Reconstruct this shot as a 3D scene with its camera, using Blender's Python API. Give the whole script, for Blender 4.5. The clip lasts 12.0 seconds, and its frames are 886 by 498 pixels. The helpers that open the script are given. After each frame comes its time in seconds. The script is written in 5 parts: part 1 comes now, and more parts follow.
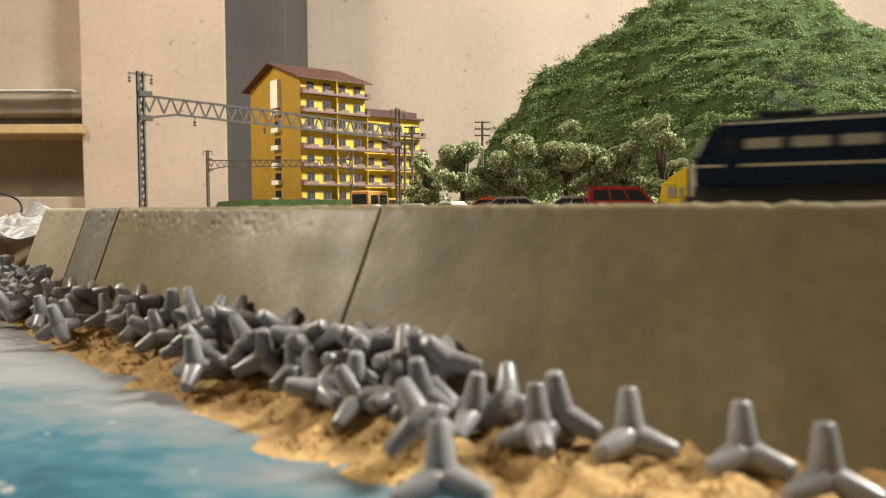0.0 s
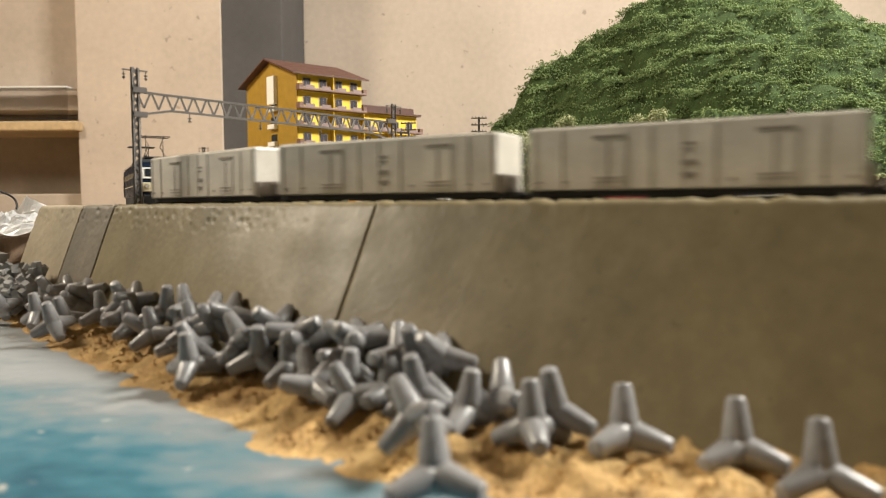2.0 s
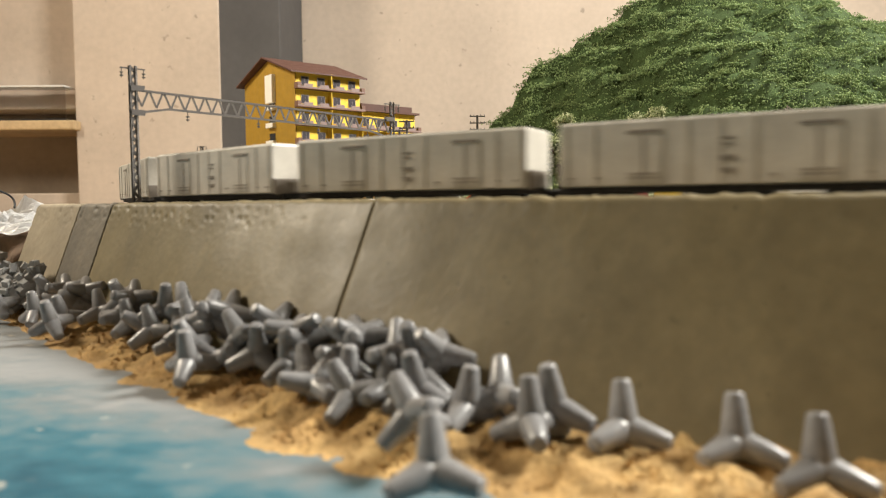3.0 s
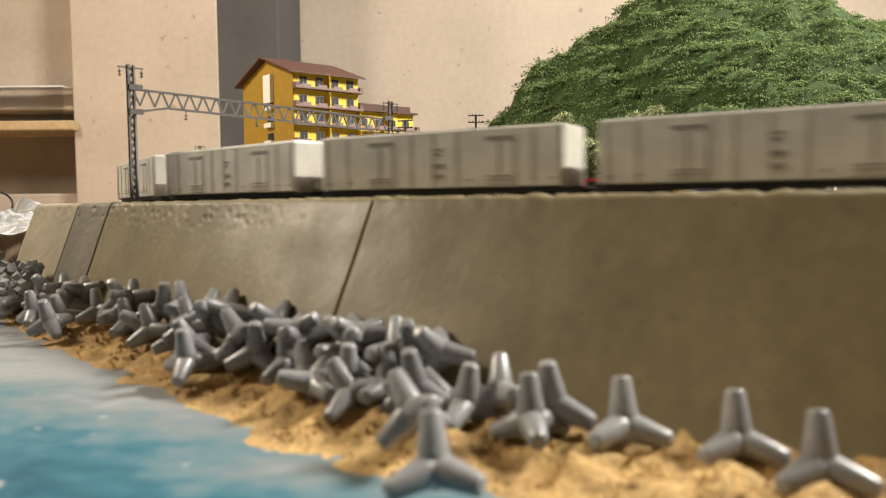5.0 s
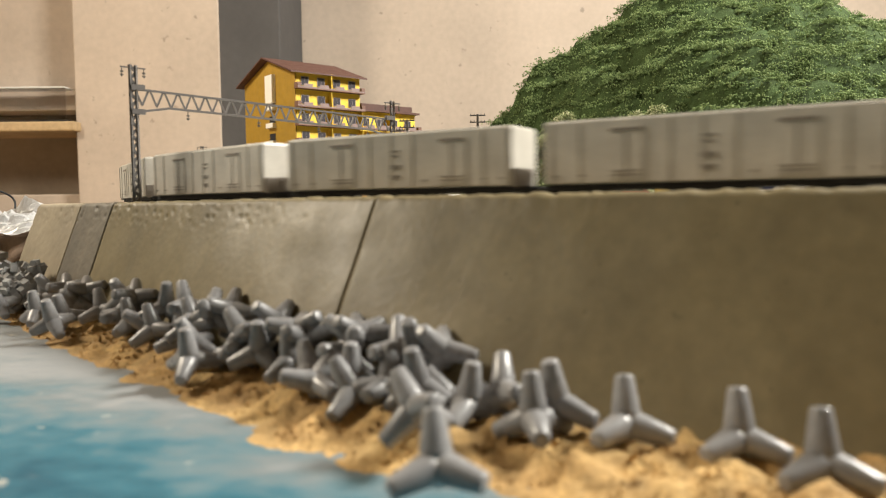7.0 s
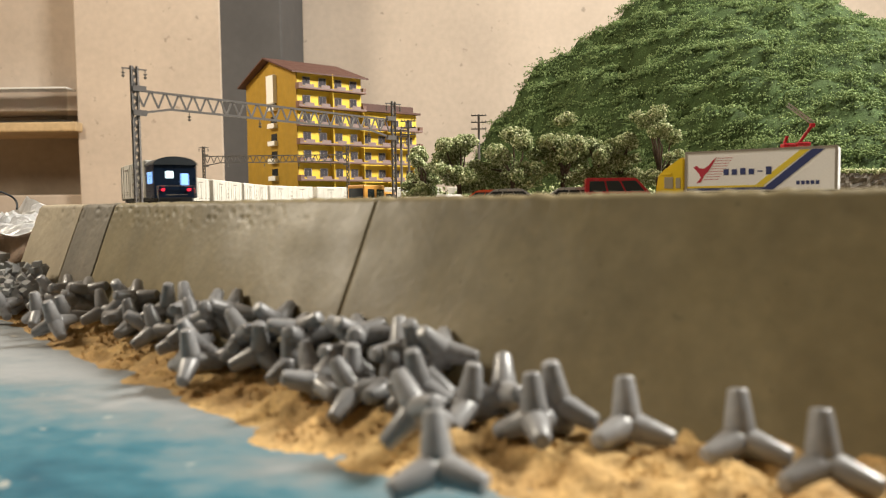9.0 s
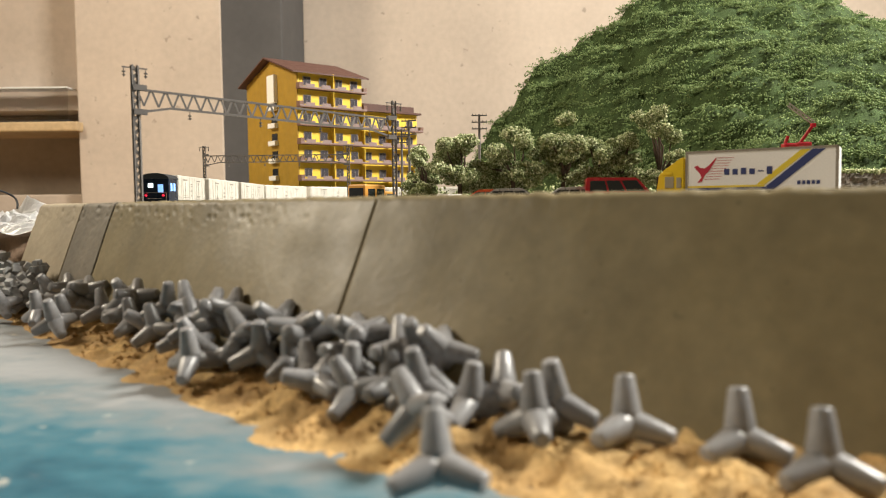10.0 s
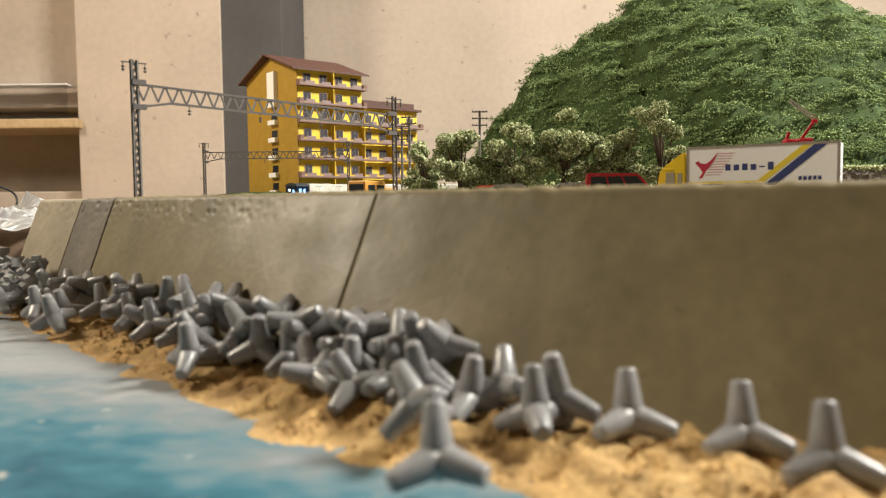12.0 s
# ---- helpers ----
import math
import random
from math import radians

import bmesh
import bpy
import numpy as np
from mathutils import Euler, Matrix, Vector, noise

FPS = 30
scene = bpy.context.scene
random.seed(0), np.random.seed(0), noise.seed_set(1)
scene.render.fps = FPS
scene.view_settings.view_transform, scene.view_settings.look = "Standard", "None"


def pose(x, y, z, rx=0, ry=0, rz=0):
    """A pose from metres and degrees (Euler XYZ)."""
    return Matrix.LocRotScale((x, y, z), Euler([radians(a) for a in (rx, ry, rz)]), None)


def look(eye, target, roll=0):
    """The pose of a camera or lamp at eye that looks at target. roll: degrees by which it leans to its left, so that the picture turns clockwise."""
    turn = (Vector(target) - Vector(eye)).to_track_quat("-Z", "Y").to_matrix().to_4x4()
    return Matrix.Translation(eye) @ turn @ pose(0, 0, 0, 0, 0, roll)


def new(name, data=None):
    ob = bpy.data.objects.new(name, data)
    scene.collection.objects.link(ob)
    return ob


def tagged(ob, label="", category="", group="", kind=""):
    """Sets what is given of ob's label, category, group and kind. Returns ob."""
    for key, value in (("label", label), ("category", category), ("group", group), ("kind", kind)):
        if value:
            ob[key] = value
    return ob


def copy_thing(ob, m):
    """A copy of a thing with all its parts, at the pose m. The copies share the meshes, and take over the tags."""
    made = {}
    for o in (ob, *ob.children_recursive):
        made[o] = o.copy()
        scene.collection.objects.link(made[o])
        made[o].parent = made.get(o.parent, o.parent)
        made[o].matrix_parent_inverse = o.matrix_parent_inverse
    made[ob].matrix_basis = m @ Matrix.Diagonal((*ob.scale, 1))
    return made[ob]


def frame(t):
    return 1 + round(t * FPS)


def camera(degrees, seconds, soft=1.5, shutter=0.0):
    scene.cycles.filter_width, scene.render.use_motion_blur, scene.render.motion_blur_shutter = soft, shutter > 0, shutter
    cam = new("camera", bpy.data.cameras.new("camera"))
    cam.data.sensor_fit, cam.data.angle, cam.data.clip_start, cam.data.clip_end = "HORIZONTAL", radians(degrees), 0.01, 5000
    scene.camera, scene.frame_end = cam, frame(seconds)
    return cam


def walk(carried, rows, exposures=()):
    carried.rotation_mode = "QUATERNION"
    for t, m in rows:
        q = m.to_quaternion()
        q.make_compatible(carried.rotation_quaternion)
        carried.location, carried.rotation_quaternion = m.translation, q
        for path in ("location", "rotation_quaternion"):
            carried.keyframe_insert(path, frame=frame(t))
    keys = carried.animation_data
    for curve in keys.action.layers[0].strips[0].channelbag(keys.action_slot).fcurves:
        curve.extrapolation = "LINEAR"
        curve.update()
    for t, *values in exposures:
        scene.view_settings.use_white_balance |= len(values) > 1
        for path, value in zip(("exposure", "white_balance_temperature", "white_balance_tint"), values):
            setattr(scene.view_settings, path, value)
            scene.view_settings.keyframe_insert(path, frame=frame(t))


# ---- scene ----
cam = camera(61.5, 12.0, 0.8, 0.5)
PATH = [
    (0, (-0.00064, 0.00041, 0.04415), (-0.00189, 0.99904, -0.00818), -0.199),
    (0.5, (-0.00075, 0.00012, 0.04422), (-0.00129, 0.99869, -0.00931), -0.203),
    (1, (-0.00054, 0.00032, 0.04405), (-0.00068, 0.99885, -0.01022), -0.248),
    (1.5, (-0.00027, 0.00073, 0.04407), (0.00085, 0.99918, -0.01153), -0.283),
    (2, (0.00008, 0.00100, 0.04413), (0.00182, 0.99934, -0.01344), -0.356),
    (2.5, (0.00008, 0.00100, 0.04410), (0.00282, 0.99926, -0.01492), -0.381),
    (3, (0.00011, 0.00103, 0.04364), (0.00366, 0.99928, -0.01551), -0.472),
    (5, (-0.00006, 0.00141, 0.04312), (0.00551, 0.99965, -0.01606), -0.568),
    (5.5, (0.00003, 0.00153, 0.04321), (0.00507, 0.99972, -0.01659), -0.561),
    (6, (0.00023, 0.00141, 0.04343), (0.00474, 0.99960, -0.01663), -0.585),
    (6.5, (0.00000, 0.00107, 0.04320), (0.00401, 0.99928, -0.01650), -0.604),
    (7, (-0.00019, 0.00125, 0.04276), (0.00293, 0.99951, -0.01605), -0.652),
    (9, (-0.00002, 0.00099, 0.04315), (0.00117, 0.99924, -0.01597), -0.727),
    (9.5, (0.00014, 0.00093, 0.04306), (0.00061, 0.99919, -0.01599), -0.708),
    (10, (0.00002, 0.00119, 0.04272), (0.00059, 0.99947, -0.01595), -0.653),
    (10.5, (-0.00024, 0.00128, 0.04237), (0.00037, 0.99955, -0.01655), -0.640),
    (11, (-0.00022, 0.00152, 0.04212), (0.00049, 0.99975, -0.01737), -0.629),
    (11.5, (-0.00017, 0.00192, 0.04191), (0.00060, 1.00007, -0.01887), -0.601),
    (12, (-0.00007, 0.00202, 0.04177), (0.00040, 1.00010, -0.02004), -0.609),
]
walk(cam, [(t, look(eye, target, roll)) for t, eye, target, roll in PATH])

# ---------------------------------------------------------------- world and lamps
world = bpy.data.worlds.new("room_air")
scene.world = world
world.use_nodes = True
world.node_tree.nodes["Background"].inputs[0].default_value = (1.0, 0.86, 0.70, 1)
world.node_tree.nodes["Background"].inputs[1].default_value = 0.22
cam.data.dof.use_dof = True
cam.data.dof.focus_distance = 0.55
cam.data.dof.aperture_fstop = 18.0


def area_lamp(name, eye, target, size, watts, colour):
    data = bpy.data.lights.new(name, "AREA")
    data.shape, data.size, data.size_y = "RECTANGLE", size[0], size[1]
    data.energy, data.color = watts, colour
    ob = new(name, data)
    ob.matrix_world = look(eye, target)
    return ob


area_lamp("ceiling_lamp_main", (1.35, 0.62, 1.35), (0.0, 0.9, 0.0), (0.6, 0.3), 88, (1.0, 0.95, 0.85))
area_lamp("ceiling_lamp_left", (-1.28, 0.62, 1.05), (-0.2, 0.62, 0.05), (0.42, 0.3), 24, (1.0, 0.88, 0.70))
scene.view_settings.exposure = 0.08

# ---------------------------------------------------------------- plan, in metres
ALONG = Vector((0.8704, -0.4924, 0))   # along the sea wall, towards the open end
ACROSS = Vector((0.4924, 0.8704, 0))   # from the sea towards the land
SEA, GROUND, RAIL, COPING = -0.0065, 0.0385, 0.0422, 0.0455
EDGE = 0.178                            # the coping's distance across
TRACK = 0.2256                          # the near track's middle


def shore(s, q, z=0.0):
    p = ALONG * s + ACROSS * q
    return Vector((p.x, p.y, z))


# ---------------------------------------------------------------- materials
def material(name, colour, rough=0.6, metal=0.0, fine=0.0, fine_scale=400.0, broad=0.0, broad_scale=25.0,
             bump=0.0, bump_scale=600.0, other=None, random_amount=0.0, coat=0.0, spec=0.5, specks=0.0, specks_scale=60.0, streak=0.0):
    """Principled surface: colour broken by fine grain and broad stains, with a fine relief."""
    m = bpy.data.materials.new(name)
    m.use_nodes = True
    n, l = m.node_tree.nodes, m.node_tree.links
    b = n["Principled BSDF"]
    b.inputs["Roughness"].default_value, b.inputs["Metallic"].default_value = rough, metal
    b.inputs["Coat Weight"].default_value = coat
    b.inputs["Specular IOR Level"].default_value = spec
    co = n.new("ShaderNodeTexCoord")
    base = n.new("ShaderNodeRGB")
    base.outputs[0].default_value = (*colour, 1)
    out = base.outputs[0]

    def blend(kind, fac, a, bcol):
        x = n.new("ShaderNodeMix")
        x.data_type, x.blend_type = "RGBA", kind
        if isinstance(fac, float):
            x.inputs["Factor"].default_value = fac
        else:
            l.new(fac, x.inputs["Factor"])
        l.new(a, x.inputs["A"])
        if isinstance(bcol, tuple):
            x.inputs["B"].default_value = (*bcol, 1)
        else:
            l.new(bcol, x.inputs["B"])
        return x.outputs["Result"]

    def grain(scale, detail=4.0):
        t = n.new("ShaderNodeTexNoise")
        t.inputs["Scale"].default_value, t.inputs["Detail"].default_value = scale, detail
        l.new(co.outputs["Object"], t.inputs["Vector"])
        return t.outputs["Fac"]

    def ramp(fac, low, high):
        r = n.new("ShaderNodeMapRange")
        r.inputs["From Min"].default_value, r.inputs["From Max"].default_value = 0.3, 0.7
        r.inputs["To Min"].default_value, r.inputs["To Max"].default_value = low, high
        l.new(fac, r.inputs["Value"])
        return r.outputs["Result"]

    def scaled(a, fac):
        v = n.new("ShaderNodeVectorMath")
        v.operation = "SCALE"
        l.new(a, v.inputs[0])
        l.new(fac, v.inputs["Scale"])
        return v.outputs[0]

    if other is not None:
        out = blend("MIX", ramp(grain(broad_scale), 0.0, 1.0), out, other)
    if broad:
        out = scaled(out, ramp(grain(broad_scale * 1.7), 1 - broad, 1 + broad))
    if fine:
        out = scaled(out, ramp(grain(fine_scale), 1 - fine, 1 + fine))
    if streak:
        stretch = n.new("ShaderNodeMapping")
        stretch.inputs["Scale"].default_value = (1.0, 1.0, 0.12)
        l.new(co.outputs["Object"], stretch.inputs["Vector"])
        t = n.new("ShaderNodeTexNoise")
        t.inputs["Scale"].default_value, t.inputs["Detail"].default_value = 120.0, 5.0
        l.new(stretch.outputs["Vector"], t.inputs["Vector"])
        out = scaled(out, ramp(t.outputs["Fac"], 1 - streak, 1 + streak))
    if specks:
        r = n.new("ShaderNodeMapRange")
        r.inputs["From Min"].default_value, r.inputs["From Max"].default_value = 0.70, 0.77
        r.inputs["To Min"].default_value, r.inputs["To Max"].default_value = 1.0, 1.0 - specks
        l.new(grain(specks_scale, 2.0), r.inputs["Value"])
        out = scaled(out, r.outputs["Result"])
    if random_amount:
        info = n.new("ShaderNodeObjectInfo")
        r = n.new("ShaderNodeMapRange")
        r.inputs["To Min"].default_value, r.inputs["To Max"].default_value = 1 - random_amount, 1 + random_amount
        l.new(info.outputs["Random"], r.inputs["Value"])
        out = scaled(out, r.outputs["Result"])
    l.new(out, b.inputs["Base Color"])
    if fine or broad:
        l.new(ramp(grain(broad_scale * 3), max(0.05, rough - 0.08), min(1, rough + 0.08)), b.inputs["Roughness"])
    if bump:
        k = n.new("ShaderNodeBump")
        k.inputs["Strength"].default_value, k.inputs["Distance"].default_value = bump, 0.0006
        l.new(grain(bump_scale, 6.0), k.inputs["Height"])
        l.new(k.outputs["Normal"], b.inputs["Normal"])
    return m


def glowing(name, colour, strength):
    m = bpy.data.materials.new(name)
    m.use_nodes = True
    b = m.node_tree.nodes["Principled BSDF"]
    b.inputs["Base Color"].default_value = (*colour, 1)
    b.inputs["Emission Color"].default_value = (*colour, 1)
    b.inputs["Emission Strength"].default_value = strength
    return m


PLASTER = material("beige_plaster", (0.49, 0.405, 0.33), 0.85, fine=0.05, fine_scale=60, broad=0.10, broad_scale=2.2, bump=0.3, bump_scale=90, specks=0.35, specks_scale=42)
# Brown with the opening's shade in it; darkens unseen walls against bounce light.
DARKENED_PLASTER = material("darkened_brown_plaster", (0.26, 0.205, 0.15), 0.85, fine=0.05, fine_scale=60, broad=0.15, broad_scale=4, bump=0.2, bump_scale=90)
# Dark grey: the pillar side's shade is in this colour; also the floor.
SHADE_AND_FLOOR_GREY = material("shade_and_floor_grey", (0.075, 0.071, 0.07), 0.85, fine=0.05, fine_scale=60, broad=0.10, broad_scale=3, bump=0.2, bump_scale=90)
SHELF_WOOD = material("pale_wood", (0.50, 0.36, 0.20), 0.5, fine=0.10, fine_scale=120, broad=0.12, broad_scale=8, bump=0.15, bump_scale=200)
CONCRETE = material("painted_foam_concrete", (0.205, 0.170, 0.094), 0.50, spec=0.35, fine=0.08, fine_scale=260, broad=0.18, broad_scale=16, bump=0.2, bump_scale=420, specks=0.3, specks_scale=330, streak=0.10)
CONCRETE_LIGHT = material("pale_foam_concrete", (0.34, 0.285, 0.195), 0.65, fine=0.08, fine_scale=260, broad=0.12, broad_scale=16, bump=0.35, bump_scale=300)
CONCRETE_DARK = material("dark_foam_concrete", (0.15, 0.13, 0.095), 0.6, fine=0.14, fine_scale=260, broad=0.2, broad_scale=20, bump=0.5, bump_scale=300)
DARK = material("dark_gap", (0.02, 0.018, 0.015), 0.9)
SAND = material("yellow_sand", (0.54, 0.365, 0.15), 0.95, fine=0.25, fine_scale=900, broad=0.25, broad_scale=70, bump=1.0, bump_scale=900, other=(0.37, 0.225, 0.085))
TETRA = material("grey_moulded_plastic", (0.235, 0.235, 0.24), 0.33, fine=0.08, fine_scale=500, broad=0.08, broad_scale=80, bump=0.08, bump_scale=700, random_amount=0.22)
BLOCK_GREY = material("grey_matt_block", (0.32, 0.32, 0.315), 0.75, fine=0.1, fine_scale=500, random_amount=0.3)
BASEBOARD = material("scenic_base", (0.20, 0.18, 0.13), 0.9, fine=0.3, fine_scale=500, broad=0.2, broad_scale=20, bump=0.6)
ASPHALT = material("grey_paper_road", (0.11, 0.11, 0.11), 0.85, fine=0.2, fine_scale=700, broad=0.15, broad_scale=20, bump=0.3)
GRASS = material("green_flock", (0.04, 0.06, 0.022), 0.95, fine=0.4, fine_scale=900, broad=0.3, broad_scale=60, bump=1.0, bump_scale=900, other=(0.06, 0.095, 0.035), spec=0.1)
BALLAST = material("grey_ballast", (0.16, 0.15, 0.14), 0.9, fine=0.4, fine_scale=1400, bump=1.0, bump_scale=1400)
RAIL_STEEL = material("nickel_silver_rail", (0.45, 0.42, 0.38), 0.3, 1.0, fine=0.1, fine_scale=800)
STEEL_GREY = material("grey_plastic_lattice", (0.155, 0.145, 0.14), 0.35, fine=0.06, fine_scale=900, broad=0.06, broad_scale=60)
CAR_WHITE = material("off_white_car_paint", (0.62, 0.595, 0.54), 0.42, fine=0.04, fine_scale=900, broad=0.13, broad_scale=60, random_amount=0.06)
CAR_TRIM = material("grey_car_trim", (0.26, 0.23, 0.20), 0.5, fine=0.05, fine_scale=800)
BLACK = material("black_underframe", (0.015, 0.015, 0.016), 0.6, fine=0.2, fine_scale=800)
NAVY = material("navy_blue_paint", (0.006, 0.014, 0.032), 0.3, spec=0.2, fine=0.06, fine_scale=800, broad=0.08, broad_scale=60)
CREAM = material("cream_paint", (0.75, 0.66, 0.45), 0.4, fine=0.04, fine_scale=800)
LOCO_ROOF = material("dark_grey_roof", (0.03, 0.036, 0.042), 0.5, spec=0.25, fine=0.1, fine_scale=800)
DARK_GLASS = material("dark_window_glass", (0.02, 0.025, 0.03), 0.08)
# Pale colour stands for the room's reflection in the loco's side windows.
WINDOW_PALE = material("pale_reflection_glass", (0.33, 0.30, 0.23), 0.12)
SILVER = material("silver_trim", (0.75, 0.75, 0.74), 0.25, 1.0)
YELLOW = material("bright_yellow_card", (0.78, 0.54, 0.05), 0.6, fine=0.04, fine_scale=500, broad=0.06, broad_scale=30)
# Gable side's shade is in this darker ochre, beside the bright yellow front.
OCHRE_SHADE = material("ochre_shade_card", (0.34, 0.20, 0.015), 0.6, fine=0.04, fine_scale=500, broad=0.10, broad_scale=40)
ROOF_BROWN = material("red_brown_card_roof", (0.085, 0.035, 0.025), 0.6, fine=0.08, fine_scale=400, broad=0.1, broad_scale=30)
BALCONY = material("brown_balcony_card", (0.17, 0.09, 0.065), 0.6, fine=0.06, fine_scale=400)
WHITE = material("white_card", (0.82, 0.80, 0.75), 0.55, fine=0.03, fine_scale=400)
PANE_GREY = material("grey_window_pane", (0.07, 0.065, 0.075), 0.2)
RAIL_PALE = material("pale_mauve_rail_card", (0.24, 0.17, 0.16), 0.55, fine=0.08, fine_scale=500)
FRAME_GREY = material("pale_mauve_frame", (0.42, 0.37, 0.36), 0.5)


def sea_material():
    """Painted sea: teal out at sea, pale grey wash towards the shore, with streaks and a varnish gloss."""
    m = bpy.data.materials.new("painted_sea")
    m.use_nodes = True
    n, l = m.node_tree.nodes, m.node_tree.links
    b = n["Principled BSDF"]
    co = n.new("ShaderNodeTexCoord")
    dot = n.new("ShaderNodeVectorMath")
    dot.operation = "DOT_PRODUCT"
    way = ACROSS + ALONG * 0.05
    dot.inputs[1].default_value = way
    l.new(co.outputs["Object"], dot.inputs[0])
    stretch = n.new("ShaderNodeMapping")
    stretch.inputs["Rotation"].default_value = (0, 0, math.radians(42))
    stretch.inputs["Scale"].default_value = (1.0, 1.5, 1.0)
    l.new(co.outputs["Object"], stretch.inputs["Vector"])

    def cloud(scale, detail):
        t = n.new("ShaderNodeTexNoise")
        t.inputs["Scale"].default_value, t.inputs["Detail"].default_value = scale, detail
        l.new(stretch.outputs["Vector"], t.inputs["Vector"])
        return t.outputs["Fac"]
    wash = n.new("ShaderNodeMapRange")
    wash.inputs["From Min"].default_value, wash.inputs["From Max"].default_value = 0.072, 0.132
    wash.inputs["To Min"].default_value, wash.inputs["To Max"].default_value = -0.32, 0.52
    l.new(dot.outputs["Value"], wash.inputs["Value"])
    add = n.new("ShaderNodeMath")
    add.operation = "ADD"
    l.new(wash.outputs["Result"], add.inputs[0])
    l.new(cloud(26, 14), add.inputs[1])
    fine = n.new("ShaderNodeMath")
    fine.operation = "MULTIPLY_ADD"
    l.new(cloud(120, 6), fine.inputs[0])
    fine.inputs[1].default_value = 0.65
    l.new(add.outputs["Value"], fine.inputs[2])
    lower = n.new("ShaderNodeMath")
    lower.operation = "SUBTRACT"
    l.new(fine.outputs["Value"], lower.inputs[0])
    lower.inputs[1].default_value = 0.325
    ramp = n.new("ShaderNodeValToRGB")
    e = ramp.color_ramp.elements
    e[0].position, e[0].color = 0.10, (0.012, 0.078, 0.12, 1)
    e[1].position, e[1].color = 0.98, (0.25, 0.265, 0.275, 1)
    for p, c in ((0.36, (0.035, 0.135, 0.185, 1)), (0.52, (0.10, 0.18, 0.215, 1)), (0.75, (0.17, 0.205, 0.22, 1))):
        x = e.new(p)
        x.color = c
    l.new(lower.outputs["Value"], ramp.inputs["Fac"])
    fleck = n.new("ShaderNodeMapRange")
    fleck.inputs["From Min"].default_value, fleck.inputs["From Max"].default_value = 0.68, 0.76
    l.new(cloud(110, 2), fleck.inputs["Value"])
    mix = n.new("ShaderNodeMix")
    mix.data_type = "RGBA"
    l.new(fleck.outputs["Result"], mix.inputs["Factor"])
    l.new(ramp.outputs["Color"], mix.inputs["A"])
    mix.inputs["B"].default_value = (0.50, 0.48, 0.42, 1)
    l.new(mix.outputs["Result"], b.inputs["Base Color"])
    b.inputs["Roughness"].default_value = 0.5
    b.inputs["Specular IOR Level"].default_value = 0.35
    k = n.new("ShaderNodeBump")
    k.inputs["Strength"].default_value, k.inputs["Distance"].default_value = 0.8, 0.0012
    l.new(cloud(75, 10), k.inputs["Height"])
    l.new(k.outputs["Normal"], b.inputs["Normal"])
    return m


WATER = sea_material()


# ---------------------------------------------------------------- mesh helpers
def link_mesh(name, bm, mat, parent=None, smooth=False):
    me = bpy.data.meshes.new(name)
    bmesh.ops.recalc_face_normals(bm, faces=bm.faces)
    bm.to_mesh(me)
    bm.free()
    for m in mat if isinstance(mat, (list, tuple)) else [mat]:
        me.materials.append(m)
    if smooth:
        for p in me.polygons:
            p.use_smooth = True
    ob = new(name, me)
    if parent is not None:
        ob.parent = parent
    return ob


def part(name, bm, mat, parent, label="", smooth=False):
    ob = link_mesh(name, bm, mat, parent, smooth)
    if label:
        ob["label"] = label
    return ob


def box(bm, x0, x1, y0, y1, z0, z1, bevel=0.0, m=None, mat=0):
    r = bmesh.ops.create_cube(bm, size=1.0)
    vs = r["verts"]
    for v in vs:
        v.co = Vector((x0 + (v.co.x + 0.5) * (x1 - x0), y0 + (v.co.y + 0.5) * (y1 - y0), z0 + (v.co.z + 0.5) * (z1 - z0)))
    faces = list({f for v in vs for f in v.link_faces})
    if bevel:
        edges = list({e for f in faces for e in f.edges})
        out = bmesh.ops.bevel(bm, geom=edges, offset=bevel, segments=2, affect="EDGES", profile=0.5)
        faces = list({f for f in out["faces"]} | {f for f in faces if f.is_valid})
        vs = list({v for f in faces for v in f.verts})
    for f in faces:
        f.material_index = mat
    if m is not None:
        for v in vs:
            v.co = m @ v.co
    return vs


def rod(bm, a, b, r0, r1=None, sides=8, mat=0):
    """A tapered rod from a to b."""
    a, b = Vector(a), Vector(b)
    d = b - a
    m = Matrix.Translation((a + b) / 2) @ d.to_track_quat("Z", "Y").to_matrix().to_4x4()
    r = bmesh.ops.create_cone(bm, cap_ends=True, segments=sides, radius1=r0, radius2=r0 if r1 is None else r1, depth=d.length, matrix=m)
    for v in r["verts"]:
        for f in v.link_faces:
            f.material_index = mat
    return r["verts"]


def bar(bm, a, b, w, h, mat=0):
    """A square bar from a to b, w wide and h high."""
    a, b = Vector(a), Vector(b)
    d = b - a
    m = Matrix.Translation((a + b) / 2) @ d.to_track_quat("Z", "Y").to_matrix().to_4x4()
    return box(bm, -w / 2, w / 2, -h / 2, h / 2, -d.length / 2, d.length / 2, m=m, mat=mat)


def thing(name, label, category, group="", kind=""):
    ob = new(name)
    ob.empty_display_size = 0.01
    return tagged(ob, label, category, group, kind)


def polygon_prism(bm, pts, y0, y1, mat=0):
    """A prism with the outline pts in x and z between y0 and y1."""
    a = [bm.verts.new((x, y0, z)) for x, z in pts]
    b = [bm.verts.new((x, y1, z)) for x, z in pts]
    fs = [bm.faces.new(a), bm.faces.new(list(reversed(b)))]
    for i in range(len(pts)):
        j = (i + 1) % len(pts)
        fs.append(bm.faces.new((a[j], a[i], b[i], b[j])))
    for f in fs:
        f.material_index = mat
    return a + b


